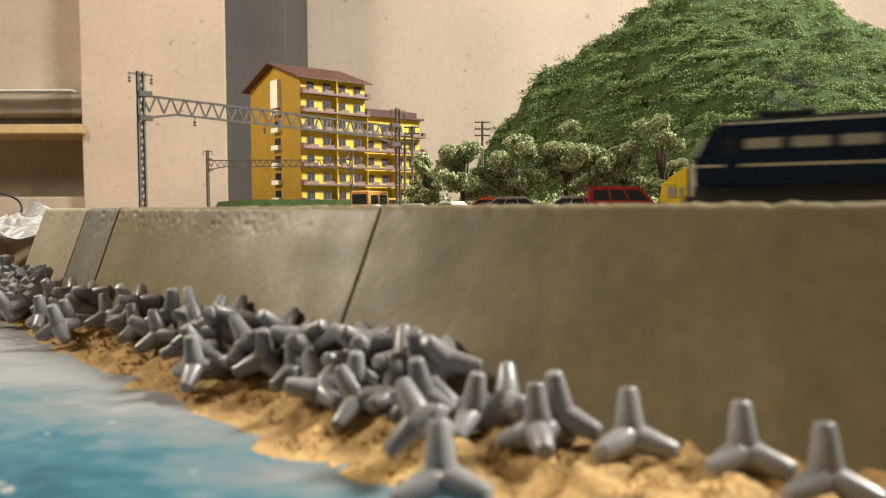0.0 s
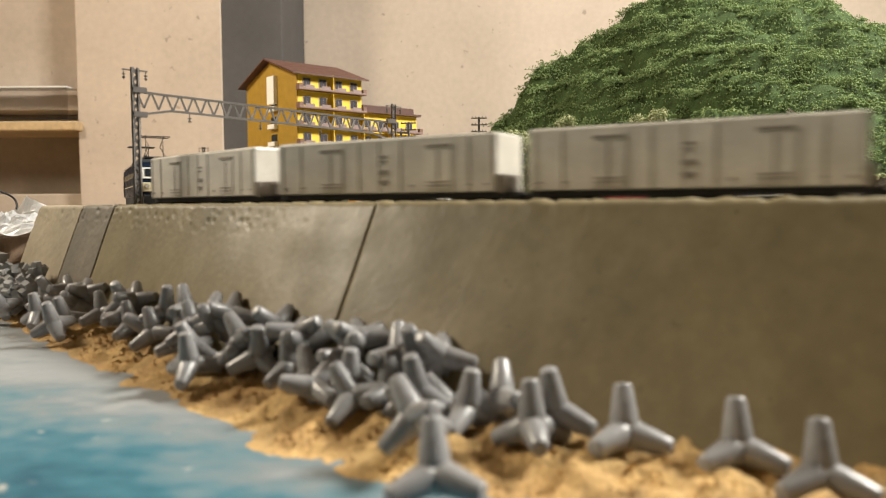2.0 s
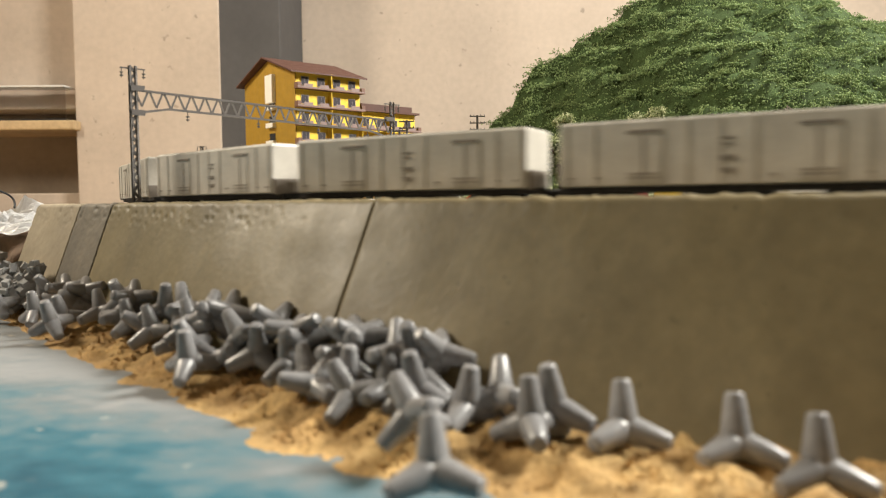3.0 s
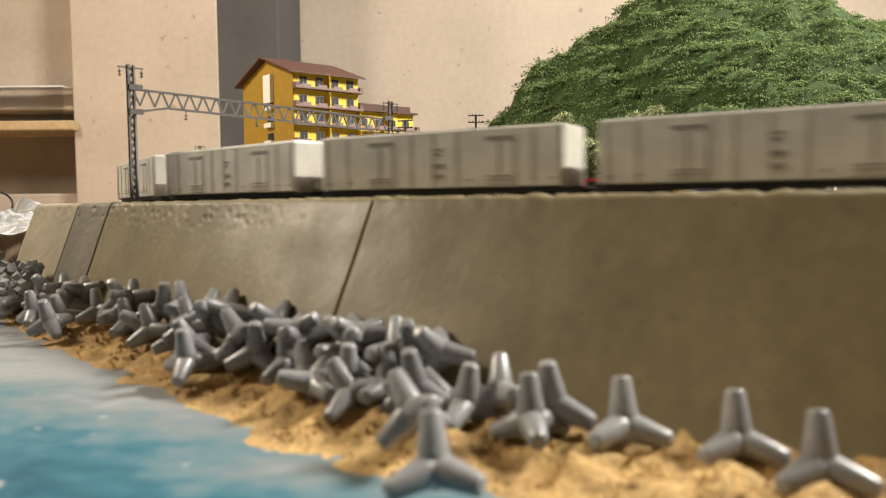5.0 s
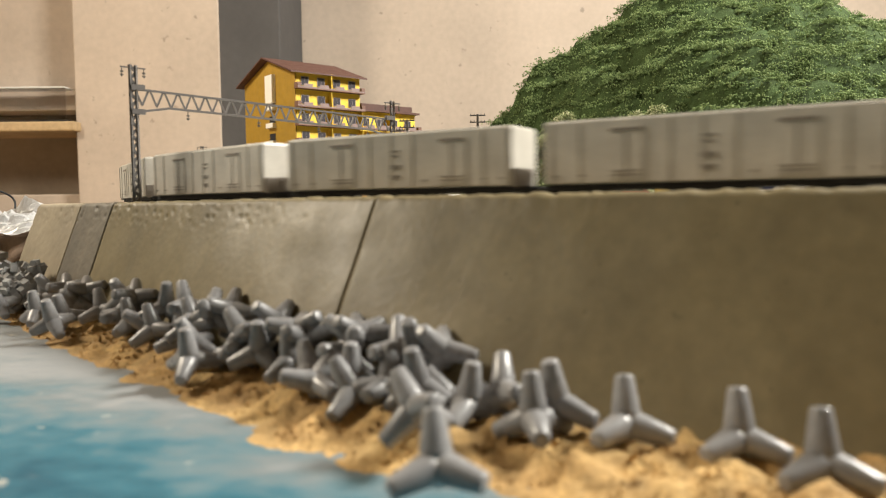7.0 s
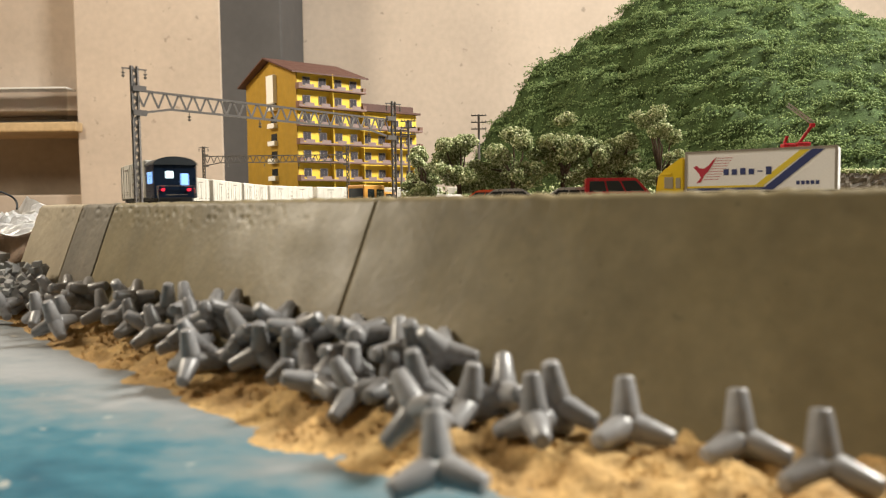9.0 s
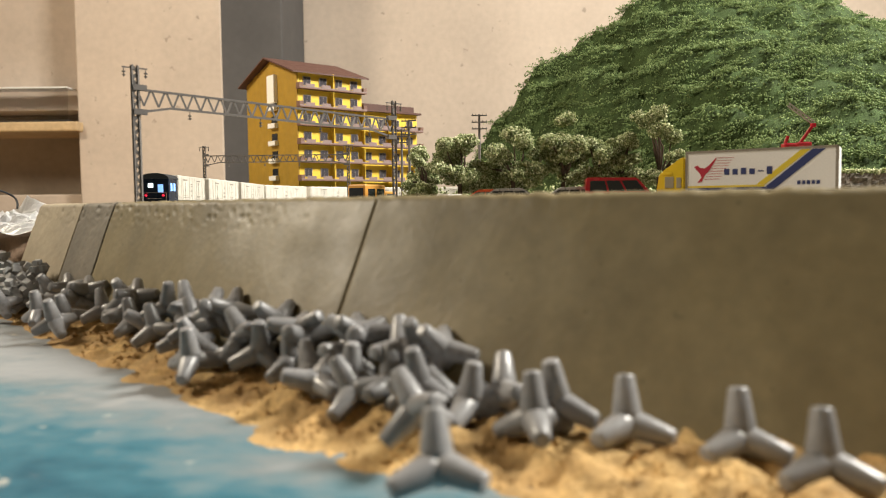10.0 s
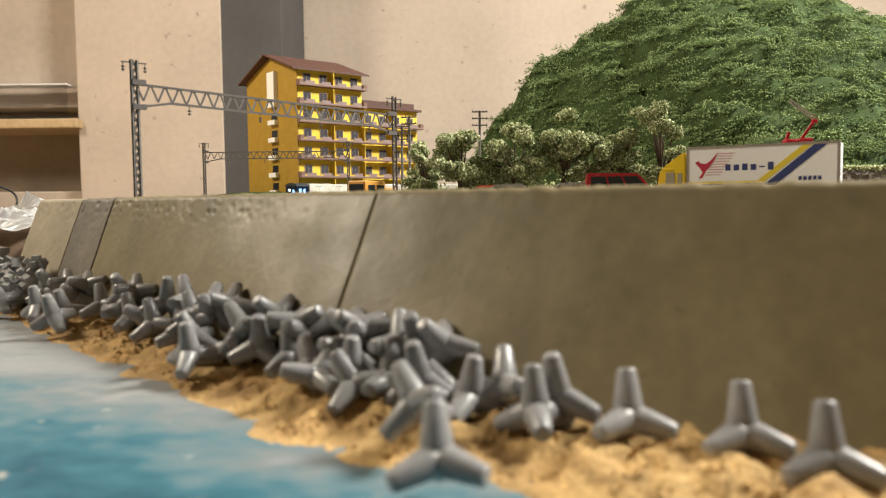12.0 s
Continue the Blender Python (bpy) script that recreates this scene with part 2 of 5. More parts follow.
# ---------------------------------------------------------------- the room
def room():
    """Back wall with a pillar, a strip at its side with shade in its colour, the unseen closing walls, floor and
    ceiling.
    """
    def wall(name, x0, x1, y0, y1, z0, z1, mat, label, bevel=0.004):
        bm = bmesh.new()
        box(bm, x0, x1, y0, y1, z0, z1, bevel)
        return tagged(link_mesh(name, bm, mat), label, "wall", kind="structure")
    wall("wall_north", -0.399, 3.2, 2.20, 2.35, -0.8, 2.2, PLASTER, "plain beige plastered back wall with faint stains")
    wall("wall_pillar", -0.918, -0.550, 1.90, 2.35, -0.8, 2.2, PLASTER, "beige plastered pillar standing out of the back wall")
    wall("wall_recess", -0.553, -0.397, 1.903, 2.34, -0.8, 2.2, SHADE_AND_FLOOR_GREY, "grey strip beside the pillar, its shade in the colour")
    wall("wall_side", -2.6, -0.914, 1.96, 2.35, 0.30, 2.2, PLASTER, "beige wall above a shelf opening beside the pillar")
    wall("wall_opening", -2.6, -0.914, 2.06, 2.16, -0.8, 0.30, DARKENED_PLASTER, "back of the opening under the shelf, shade in its brown")
    wall("wall_ledge", -2.6, -0.914, 1.93, 2.30, -0.8, 0.082, PLASTER, "low beige ledge under the opening")
    wall("shelf", -2.6, -0.905, 1.87, 2.30, 0.238, 0.262, SHELF_WOOD, "pale wooden shelf board over the opening")
    wall("table", -1.6, 2.3, -0.6, 1.78, -0.10, -0.042, SHELF_WOOD, "plain wooden table under the layout")
    wall("wall_west", -2.7, -2.6, -1.6, 2.4, -0.8, 2.2, PLASTER, "plain beige side wall")
    # East and south walls and ceiling: unseen, dark to cut bounce light.
    wall("wall_east", 3.2, 3.3, -1.6, 2.4, -0.8, 2.2, DARKENED_PLASTER, "unseen brown side wall, dark to cut bounce light")
    wall("wall_south", -2.7, 3.3, -1.7, -1.6, -0.8, 2.2, DARKENED_PLASTER, "unseen brown wall behind the layout, dark to cut bounce light")
    wall("floor", -2.7, 3.3, -1.7, 2.4, -0.9, -0.8, SHADE_AND_FLOOR_GREY, "grey room floor under the layout")
    wall("ceiling", -2.7, 3.3, -1.7, 2.4, 2.2, 2.3, DARKENED_PLASTER, "unseen brown ceiling, dark to cut bounce light")


room()


# ---------------------------------------------------------------- sea, shore and sea wall
def smooth(a, b, x):
    x = max(0.0, min(1.0, (x - a) / (b - a)))
    return x * x * (3 - 2 * x)


def across_edge(s):
    """The coping's line, which bends inland past the joint."""
    d = -0.123 - s
    return EDGE + 0.235 * (math.sqrt(d * d + 0.0012) + d) / 2 - 0.002


def face_slope(s):
    return 0.62 - 0.25 * smooth(0.12, 0.28, -s)


def water_line(s):
    """How far across the sea reaches at s."""
    q = float(np.interp(s, (-0.60, -0.346, -0.271, -0.204, -0.164, -0.132, -0.102, -0.056, 0.0, 0.1, 0.3),
                        (0.262, 0.198, 0.172, 0.151, 0.139, 0.1285, 0.1165, 0.1150, 0.098, 0.085, 0.07)))
    return q + 0.003 * noise.noise(Vector((s * 90, 1.3, 0))) + 0.0012 * noise.noise(Vector((s * 420, 4.1, 0)))


def sand_height(s, q):
    d = q - water_line(s)
    z = SEA + 0.0042 * smooth(-0.004, 0.018, d) - 0.002 * smooth(0, -0.02, d)
    lump = noise.noise(Vector((s * 130, q * 130, 2.0))) + 0.6 * noise.noise(Vector((s * 330, q * 330, 5.0)))
    return z + 0.0028 * lump * smooth(-0.004, 0.01, d)


def sea():
    bm = bmesh.new()
    nx, ny = 150, 90
    grid = {}
    for i in range(nx + 1):
        for j in range(ny + 1):
            s = -0.75 + 1.35 * i / nx
            q = -0.35 + 0.56 * j / ny
            z = SEA + 0.0005 * noise.noise(Vector((s * 60, q * 110, 0))) + 0.0003 * noise.noise(Vector((s * 200, q * 260, 4)))
            grid[i, j] = bm.verts.new(shore(s, q, z))
    for i in range(nx):
        for j in range(ny):
            bm.faces.new((grid[i, j], grid[i + 1, j], grid[i + 1, j + 1], grid[i, j + 1]))
    tagged(link_mesh("sea_water", bm, WATER, smooth=True), "painted blue and grey-white model sea surface", "water", kind="structure")


def beach():
    bm = bmesh.new()
    nx, ny = 420, 64
    grid = {}
    for i in range(nx + 1):
        s = -0.44 + 0.64 * i / nx
        for j in range(ny + 1):
            q = water_line(s) - 0.008 + 0.075 * j / ny
            z = sand_height(s, q) + 0.0007 * noise.noise(Vector((s * 900, q * 900, 0))) * smooth(0, 0.01, q - water_line(s))
            grid[i, j] = bm.verts.new(shore(s, q, z))
    for i in range(nx):
        for j in range(ny):
            bm.faces.new((grid[i, j], grid[i + 1, j], grid[i + 1, j + 1], grid[i, j + 1]))
    tagged(link_mesh("sand_beach", bm, SAND, smooth=True), "lumpy yellow sand strip along the sea wall", "sand", kind="structure")


def sand_crumbs():
    """Loose crumbs and clods lying on the sand."""
    rng = np.random.default_rng(21)
    unit = np.array([(1, 0, 0), (-1, 0, 0), (0, 1, 0), (0, -1, 0), (0, 0, 1), (0, 0, -1)], float)
    tri = np.array([(0, 2, 4), (2, 1, 4), (1, 3, 4), (3, 0, 4), (2, 0, 5), (1, 2, 5), (3, 1, 5), (0, 3, 5)])
    verts, faces = [], []
    for k in range(9000):
        s = rng.uniform(-0.42, 0.12)
        q = water_line(s) + rng.uniform(-0.001, 0.045)
        if noise.noise(Vector((s * 110, q * 110, 8))) < -0.05:
            continue
        r = rng.uniform(0.0002, 0.0006) * (2.2 if rng.random() < 0.06 else 1)
        c = np.array(shore(s, q, sand_height(s, q) + r * 0.4))
        v = unit * rng.uniform(0.5, 1.3, (6, 1)) * r + rng.normal(0, 0.2, (6, 3)) * r + c
        faces.extend((tri + len(verts)).tolist())
        verts.extend(v.tolist())
    me = bpy.data.meshes.new("sand_crumbs")
    me.from_pydata(verts, [], faces)
    me.materials.append(SAND)
    tagged(new("sand_crumbs", me), "loose yellow sand crumbs on the beach", "sand", kind="stuff")


def sea_wall():
    """Cut foam blocks with a rough, rounded coping; each block is a piece of the wall."""
    wall = thing("sea_wall", "sloping concrete-coloured foam sea wall with dark joints", "sea wall", kind="structure")
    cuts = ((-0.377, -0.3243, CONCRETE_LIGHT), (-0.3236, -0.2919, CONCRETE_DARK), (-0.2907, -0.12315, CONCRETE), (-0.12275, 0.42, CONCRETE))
    for a, b, mat in cuts:
        bm = bmesh.new()
        nx, ny = max(8, int((b - a) / 0.0010)), 64
        rows = []
        for i in range(nx + 1):
            s = a + (b - a) * i / nx
            column = []
            for j in range(ny + 1):
                t = j / ny
                h = COPING - (COPING - SEA + 0.004) * t          # height of this row
                q = across_edge(s) - face_slope(s) * (COPING - h)
                crumble = smooth(0.26, 0.03, t) * smooth(-0.11, -0.20, s)
                rough = noise.noise(Vector((s * 380 + h * 420, h * 520, 0))) * 0.75 + noise.noise(Vector((s * 900, h * 900, 3))) * 0.45
                dent = max(0.0, rough - 0.22)
                q += 0.0030 * dent * crumble
                edge = 0.0007 * (noise.noise(Vector((s * 240, 7, 0))) + 0.6 * noise.noise(Vector((s * 700, 9, 0))))
                z = h + (edge if j == 0 else 0.5 * edge * smooth(0.12, 0.0, t))
                if j == 0:
                    q += 0.0012
                lean = 0.0045 * (1 - t) * smooth(0.20, 0.28, -s)
                column.append(bm.verts.new(shore(s + lean, q + 0.0004 * noise.noise(Vector((s * 60, h * 60, 1))), z)))
            rows.append(column)
        back = []
        for i in range(nx + 1):
            s = a + (b - a) * i / nx
            edge = 0.0007 * noise.noise(Vector((s * 240, 7, 0)))
            back.append((bm.verts.new(shore(s + 0.0045 * smooth(0.20, 0.28, -s), across_edge(s) + 0.006, COPING + edge)), bm.verts.new(shore(s, across_edge(s) + 0.006, SEA - 0.004))))
        for i in range(nx):
            for j in range(ny):
                bm.faces.new((rows[i][j], rows[i + 1][j], rows[i + 1][j + 1], rows[i][j + 1]))
            bm.faces.new((rows[i][0], back[i][0], back[i + 1][0], rows[i + 1][0]))
            bm.faces.new((back[i][0], back[i][1], back[i + 1][1], back[i + 1][0]))
            bm.faces.new((rows[i][ny], rows[i + 1][ny], back[i + 1][1], back[i][1]))
        for k in (0, nx):
            bm.faces.new([*rows[k], back[k][1], back[k][0]])
        part("wall_block", bm, mat, wall, smooth=True)
    for s in (-0.2913, -0.123):
        bm = bmesh.new()
        n = 14
        last = None
        for k in range(n + 1):
            h = COPING - 0.0012 - (COPING - SEA) * k / n
            q = across_edge(s) - face_slope(s) * (COPING - h) + 0.0016
            lean = 0.0045 * (1 - k / n) * smooth(0.20, 0.28, -s)
            ring = [bm.verts.new(shore(s + ds + lean, q + dq, h)) for ds, dq in ((-0.0008, 0), (0.0008, 0), (0.0008, 0.003), (-0.0008, 0.003))]
            if last:
                for i in range(4):
                    bm.faces.new((last[i], last[(i + 1) % 4], ring[(i + 1) % 4], ring[i]))
            last = ring
        part("joint_filler", bm, DARK, wall, "dark open joint")


def tabletop():
    """The layout's boards: the low one under the sea and the land behind the wall."""
    bm = bmesh.new()
    corners = [shore(-0.75, -0.35), shore(0.6, -0.35), shore(0.6, 0.21), shore(-0.75, 0.21)]
    lo = [bm.verts.new((c.x, c.y, SEA - 0.03)) for c in corners]
    hi = [bm.verts.new((c.x, c.y, SEA - 0.004)) for c in corners]
    bm.faces.new(lo), bm.faces.new(hi)
    for i in range(4):
        bm.faces.new((lo[i], lo[(i + 1) % 4], hi[(i + 1) % 4], hi[i]))
    tagged(link_mesh("sea_board", bm, BASEBOARD), "plain board under the model sea", "board", kind="structure")
    bm = bmesh.new()
    outline = [shore(-0.376, across_edge(-0.376) + 0.0065), shore(-0.123, EDGE + 0.0065), shore(1.75, EDGE + 0.0065),
               Vector((2.2, 1.0, 0)), Vector((2.2, 1.75, 0)), Vector((-0.62, 1.75, 0)), Vector((-0.30, 0.62, 0))]
    lo = [bm.verts.new((c.x, c.y, -0.03)) for c in outline]
    hi = [bm.verts.new((c.x, c.y, GROUND)) for c in outline]
    bm.faces.new(lo), bm.faces.new(hi)
    k = len(outline)
    for i in range(k):
        bm.faces.new((lo[i], lo[(i + 1) % k], hi[(i + 1) % k], hi[i]))
    tagged(link_mesh("ground", bm, BASEBOARD), "flat brown scenic ground behind the sea wall", "ground", kind="structure")


sea()
beach()
sand_crumbs()
sea_wall()
tabletop()


# ---------------------------------------------------------------- the track
R1, R2 = 0.36, 0.25
HEAD0 = math.radians(150.5)
S_BEND = -0.155                            # along, where the first curve begins
P0 = shore(S_BEND, TRACK)
C1 = P0 + R1 * Vector((math.sin(HEAD0), -math.cos(HEAD0), 0))
ARC1 = math.radians(60.5)                   # to straight inland
P1 = C1 - R1 * Vector((1, 0, 0))
RUN = 0.80 - P1.y
P2 = P1 + Vector((0, RUN, 0))
C2 = P2 + Vector((R2, 0, 0))
L1, L2, L3 = R1 * ARC1, RUN, R2 * math.pi / 2


def track_at(d):
    """Place and heading at d metres past the first curve's beginning."""
    if d < 0:
        return P0 + ALONG * -d, HEAD0
    if d < L1:
        h = HEAD0 - d / R1
        return C1 - R1 * Vector((math.sin(h), -math.cos(h), 0)), h
    d -= L1
    if d < L2:
        return P1 + Vector((0, d, 0)), math.pi / 2
    d -= L2
    if d < L3:
        h = math.pi / 2 - d / R2
        return C2 - R2 * Vector((math.sin(h), -math.cos(h), 0)), h
    return C2 + Vector((d - L3, R2, 0)), 0.0


def ribbon(bm, d0, d1, step, off0, off1, z0, z1):
    """A bar that follows the track between two offsets from its middle."""
    last = None
    n = int((d1 - d0) / step)
    for i in range(n + 1):
        p, h = track_at(d0 + (d1 - d0) * i / n)
        side = Vector((math.sin(h), -math.cos(h), 0))
        ring = [bm.verts.new((*(p + side * o).xy, z)) for o, z in ((off0, z0), (off1, z0), (off1, z1), (off0, z1))]
        if last:
            for k in range(4):
                bm.faces.new((last[k], last[(k + 1) % 4], ring[(k + 1) % 4], ring[k]))
        last = ring


def track():
    ob = thing("railway_track", "single model railway track on grey ballast", "track", kind="structure")
    bm = bmesh.new()
    ribbon(bm, -1.9, 3.0, 0.01, -0.0125, 0.0125, GROUND + 0.0002, GROUND + 0.0012)
    part("ballast", bm, BALLAST, ob)
    for o in (-0.0045, 0.0045):
        bm = bmesh.new()
        ribbon(bm, -1.9, 3.0, 0.01, o - 0.0004, o + 0.0004, GROUND + 0.0018, RAIL)
        part("rail", bm, RAIL_STEEL, ob)
    bm = bmesh.new()
    for i in range(0, 1100):
        p, h = track_at(-1.9 + i * 0.0043)
        box(bm, -0.0009, 0.0009, -0.0085, 0.0085, GROUND + 0.001, GROUND + 0.0019, m=Matrix.Translation((p.x, p.y, 0)) @ Matrix.Rotation(h, 4, "Z"))
    tagged(part("sleepers", bm, BLACK, ob), kind="stuff")


track()


# ---------------------------------------------------------------- tetrapods
LEG = 0.0089


def tetrapod_mesh():
    bm = bmesh.new()
    up = Vector((0, 0, 1))
    heart = bm.verts.new((0, 0, 0))
    dirs = [up] + [Vector((math.cos(a) * 0.943, math.sin(a) * 0.943, -1 / 3)) for a in (0, 2 * math.pi / 3, 4 * math.pi / 3)]
    for d in dirs:
        q = d.to_track_quat("Z", "Y").to_matrix().to_4x4()
        rings = []
        for r, h in ((0.0028, 0.0), (0.0027, 0.0022), (0.0018, LEG - 0.0006), (0.0016, LEG - 0.00015), (0.0011, LEG)):
            rings.append([bm.verts.new(q @ Vector((r * math.cos(k * math.pi / 8), r * math.sin(k * math.pi / 8), h))) for k in range(16)])
        for a, b in zip(rings, rings[1:]):
            for k in range(16):
                bm.faces.new((a[k], a[(k + 1) % 16], b[(k + 1) % 16], b[k]))
        bm.faces.new(rings[-1])
        for k in range(16):
            bm.faces.new((heart, rings[0][(k + 1) % 16], rings[0][k]))
    me = bpy.data.meshes.new("tetrapod")
    bmesh.ops.recalc_face_normals(bm, faces=bm.faces)
    bm.to_mesh(me)
    bm.free()
    me.materials.append(TETRA)
    for p in me.polygons:
        p.use_smooth = True
    return me


def cross_block_mesh():
    """Small cubes in a cross: the other kind of armour block at the far end."""
    bm = bmesh.new()
    bmesh.ops.create_cube(bm, size=0.0028)
    for f in bmesh.ops.extrude_discrete_faces(bm, faces=[f for f in bm.faces if f.normal.z > -0.5])["faces"]:
        f.normal_update()
        way = f.normal * 0.0025
        for v in f.verts:
            v.co += way
    bm.normal_update()
    me = bpy.data.meshes.new("armour_block")
    bm.to_mesh(me)
    bm.free()
    me.materials.append(BLOCK_GREY)
    return me


TETRA_MESH = tetrapod_mesh()
STANDING = LEG / 3 + 0.0016                      # height of the middle over its support


def tetrapod(place, turn, label):
    ob = new("tetrapod", TETRA_MESH)
    ob.matrix_world = Matrix.Translation(place) @ turn
    return tagged(ob, label, "tetrapod", "tetrapods on the shore")


taken = []


def armour(x, y, z, ax, ay, az):
    """One tetrapod with its middle at x, y, z and its turns in degrees."""
    p = Vector((x, y, 0))
    s, q = p.dot(ALONG), p.dot(ACROSS)
    taken.append((s, q, z))
    high = z > 0.0045
    tetrapod(Vector((x, y, z)), pose(0, 0, 0, ax, ay, az),
             "grey plastic tetrapod tumbled on the pile" if high else "grey plastic tetrapod standing upright on the sand")


def placed_tetrapods():
    armour(0.0608, 0.1182, 0.0008, 10, -6, -160)
    armour(0.0525, 0.1310, 0.0010, 10, -6, -155)
    armour(0.0339, 0.1371, 0.0021, 12, -9, -145)
    armour(0.0224, 0.1463, 0.0036, -3, 12, -163)
    armour(0.0174, 0.1422, 0.0019, 3, -7, -89)
    armour(0.0126, 0.1548, 0.0036, 33, 7, 167)
    armour(0.0052, 0.1545, 0.0015, -8, 0, -115)
    armour(-0.0012, 0.1153, 0.0023, 15, -5, -151)
    armour(-0.0053, 0.1421, 0.0038, 34, 27, -174)
    armour(-0.0053, 0.1613, 0.0038, 18, 1, -38)
    armour(-0.0119, 0.1668, 0.0027, 6, 17, 116)
    armour(-0.0101, 0.1743, 0.0089, 6, 36, 105)
    armour(-0.0219, 0.1744, 0.0023, -2, 9, -74)
    armour(-0.0244, 0.1851, 0.0061, -73, 29, 154)
    armour(-0.0393, 0.1923, 0.0031, 5, 4, -126)
    armour(-0.0367, 0.1954, 0.0083, 73, -29, 109)
    armour(-0.0382, 0.1973, 0.0103, 1, 61, -34)
    armour(-0.0458, 0.2055, 0.0110, 29, -56, -142)
    armour(-0.0490, 0.1988, 0.0043, 5, -17, 79)
    armour(-0.0549, 0.2040, 0.0080, 28, 34, -174)
    armour(-0.0686, 0.2013, 0.0019, 3, 11, -91)
    armour(-0.0752, 0.2249, 0.0076, -5, -27, -34)
    armour(-0.0810, 0.2359, 0.0117, 25, -21, -109)
    armour(-0.0634, 0.2237, 0.0119, 95, -37, 66)
    armour(-0.0943, 0.2438, 0.0033, 20, 11, -145)
    armour(-0.0789, 0.2266, 0.0036, 73, 15, -165)
    armour(-0.1084, 0.2594, 0.0032, -8, 16, 129)
    armour(-0.1162, 0.2676, 0.0043, 89, -60, -10)
    armour(-0.1297, 0.2839, 0.0042, 26, 1, -138)
    armour(-0.1458, 0.2870, 0.0019, 10, 15, -83)
    armour(-0.1428, 0.2728, 0.0018, -19, 8, -174)
    armour(-0.1626, 0.2985, 0.0018, -9, 3, 159)
    armour(-0.1896, 0.3364, 0.0021, -10, 3, 143)
    armour(-0.1917, 0.3236, 0.0019, -2, -81, -117)
    armour(-0.1719, 0.3234, 0.0053, 1, -15, -27)
    armour(-0.1501, 0.3035, 0.0055, 20, -50, -102)
    armour(-0.1183, 0.2773, 0.0099, 37, 14, -32)
    armour(-0.1122, 0.2729, 0.0106, 78, -43, 85)
    armour(-0.0921, 0.2489, 0.0099, 8, -15, 91)
    armour(-0.0058, 0.1743, 0.0096, -144, 60, -160)
    armour(-0.0003, 0.1714, 0.0094, -124, 78, -145)
    armour(-0.0210, 0.1871, 0.0106, 61, -41, -148)
    armour(-0.0219, 0.1851, 0.0105, 75, -25, 13)
    armour(-0.1704, 0.3248, 0.0075, 74, 50, 164)
    armour(-0.1601, 0.3188, 0.0092, 70, -43, 97)
    armour(-0.1458, 0.3064, 0.0097, 69, -37, 93)
    armour(-0.0699, 0.2232, 0.0113, 44, 12, 159)
    armour(-0.0710, 0.2126, 0.0038, 78, -72, -180)


placed_tetrapods()
random.seed(11)
# the lower layer of the heap, against the wall's foot and between the ones above
for k in range(1500):
    s = random.uniform(-0.345, -0.066)
    foot = across_edge(s) - face_slope(s) * (COPING - 0.002) - 0.0070
    lo = max(water_line(s) + 0.017, foot - 0.024)
    if foot < lo:
        continue
    q = random.uniform(lo, foot)
    z = max(sand_height(s, q), SEA) + STANDING + random.uniform(-0.0012, 0.0008)
    if any((s - a) ** 2 + (q - b) ** 2 + (z - c) ** 2 < 0.0078 ** 2 for a, b, c in taken):
        continue
    taken.append((s, q, z))
    tetrapod(shore(s, q, z), pose(0, 0, 0, random.uniform(35, 150), random.uniform(-20, 20), random.uniform(0, 360)),
             "grey plastic tetrapod tumbled on the pile")
# a few more past the wall's end
for k in range(300):
    s = random.uniform(-0.44, -0.335)
    q = water_line(s) + random.uniform(0.006, 0.030)
    z = max(sand_height(s, q), SEA) + STANDING
    if any((s - a) ** 2 + (q - b) ** 2 < 0.0095 ** 2 for a, b, c in taken):
        continue
    taken.append((s, q, z))
    tetrapod(shore(s, q, z), pose(0, 0, 0, random.uniform(-180, 180), random.uniform(-20, 20), random.uniform(0, 360)),
             "grey plastic tetrapod tumbled on the pile")
BLOCK_MESH = cross_block_mesh()
for k in range(85):
    s, f = random.uniform(-0.395, -0.325), random.random()
    q = 0.197 + f * 0.019 + (-0.36 - s) * 0.2
    ob = new("armour_block", BLOCK_MESH)
    ob.matrix_world = Matrix.Translation(shore(s, q, 0.002 + random.uniform(0, 0.019) * (0.35 + 0.65 * f))) @ pose(0, 0, 0, *(random.uniform(0, 360) for _ in range(3)))
    tagged(ob, "grey cross-shaped armour block heaped at the wall's end", "armour block", "armour blocks in a heap")


# ---------------------------------------------------------------- the train
PITCH = 0.1022                                   # from car to car
DECK = 0.0038                                    # the step behind each body
BODY_L, BODY_W, FLOOR_Z, ROOF_Z = 0.0915, 0.0198, 0.0064, 0.0250     # over the rail


def bogie(parent, x, half=0.0075):
    bm = bmesh.new()
    for y in (-0.0062, 0.0062):
        box(bm, x - half, x + half, y - 0.0007, y + 0.0007, 0.0016, 0.0042, 0.0003)
        box(bm, x - 0.002, x + 0.002, y - 0.0010, y + 0.0010, 0.0012, 0.0046, 0.0003)
    box(bm, x - 0.002, x + 0.002, -0.006, 0.006, 0.0028, 0.0062)
    ob = part("bogie", bm, BLACK, parent)
    for dx in (-half * 0.62, half * 0.62):
        bm = bmesh.new()
        for y in (-0.0046, 0.0046):
            rod(bm, (x + dx, y - 0.0005, 0.0028), (x + dx, y + 0.0005, 0.0028), 0.0028, sides=16)
        rod(bm, (x + dx, -0.0046, 0.0028), (x + dx, 0.0046, 0.0028), 0.0005)
        part("wheelset", bm, BLACK, ob)


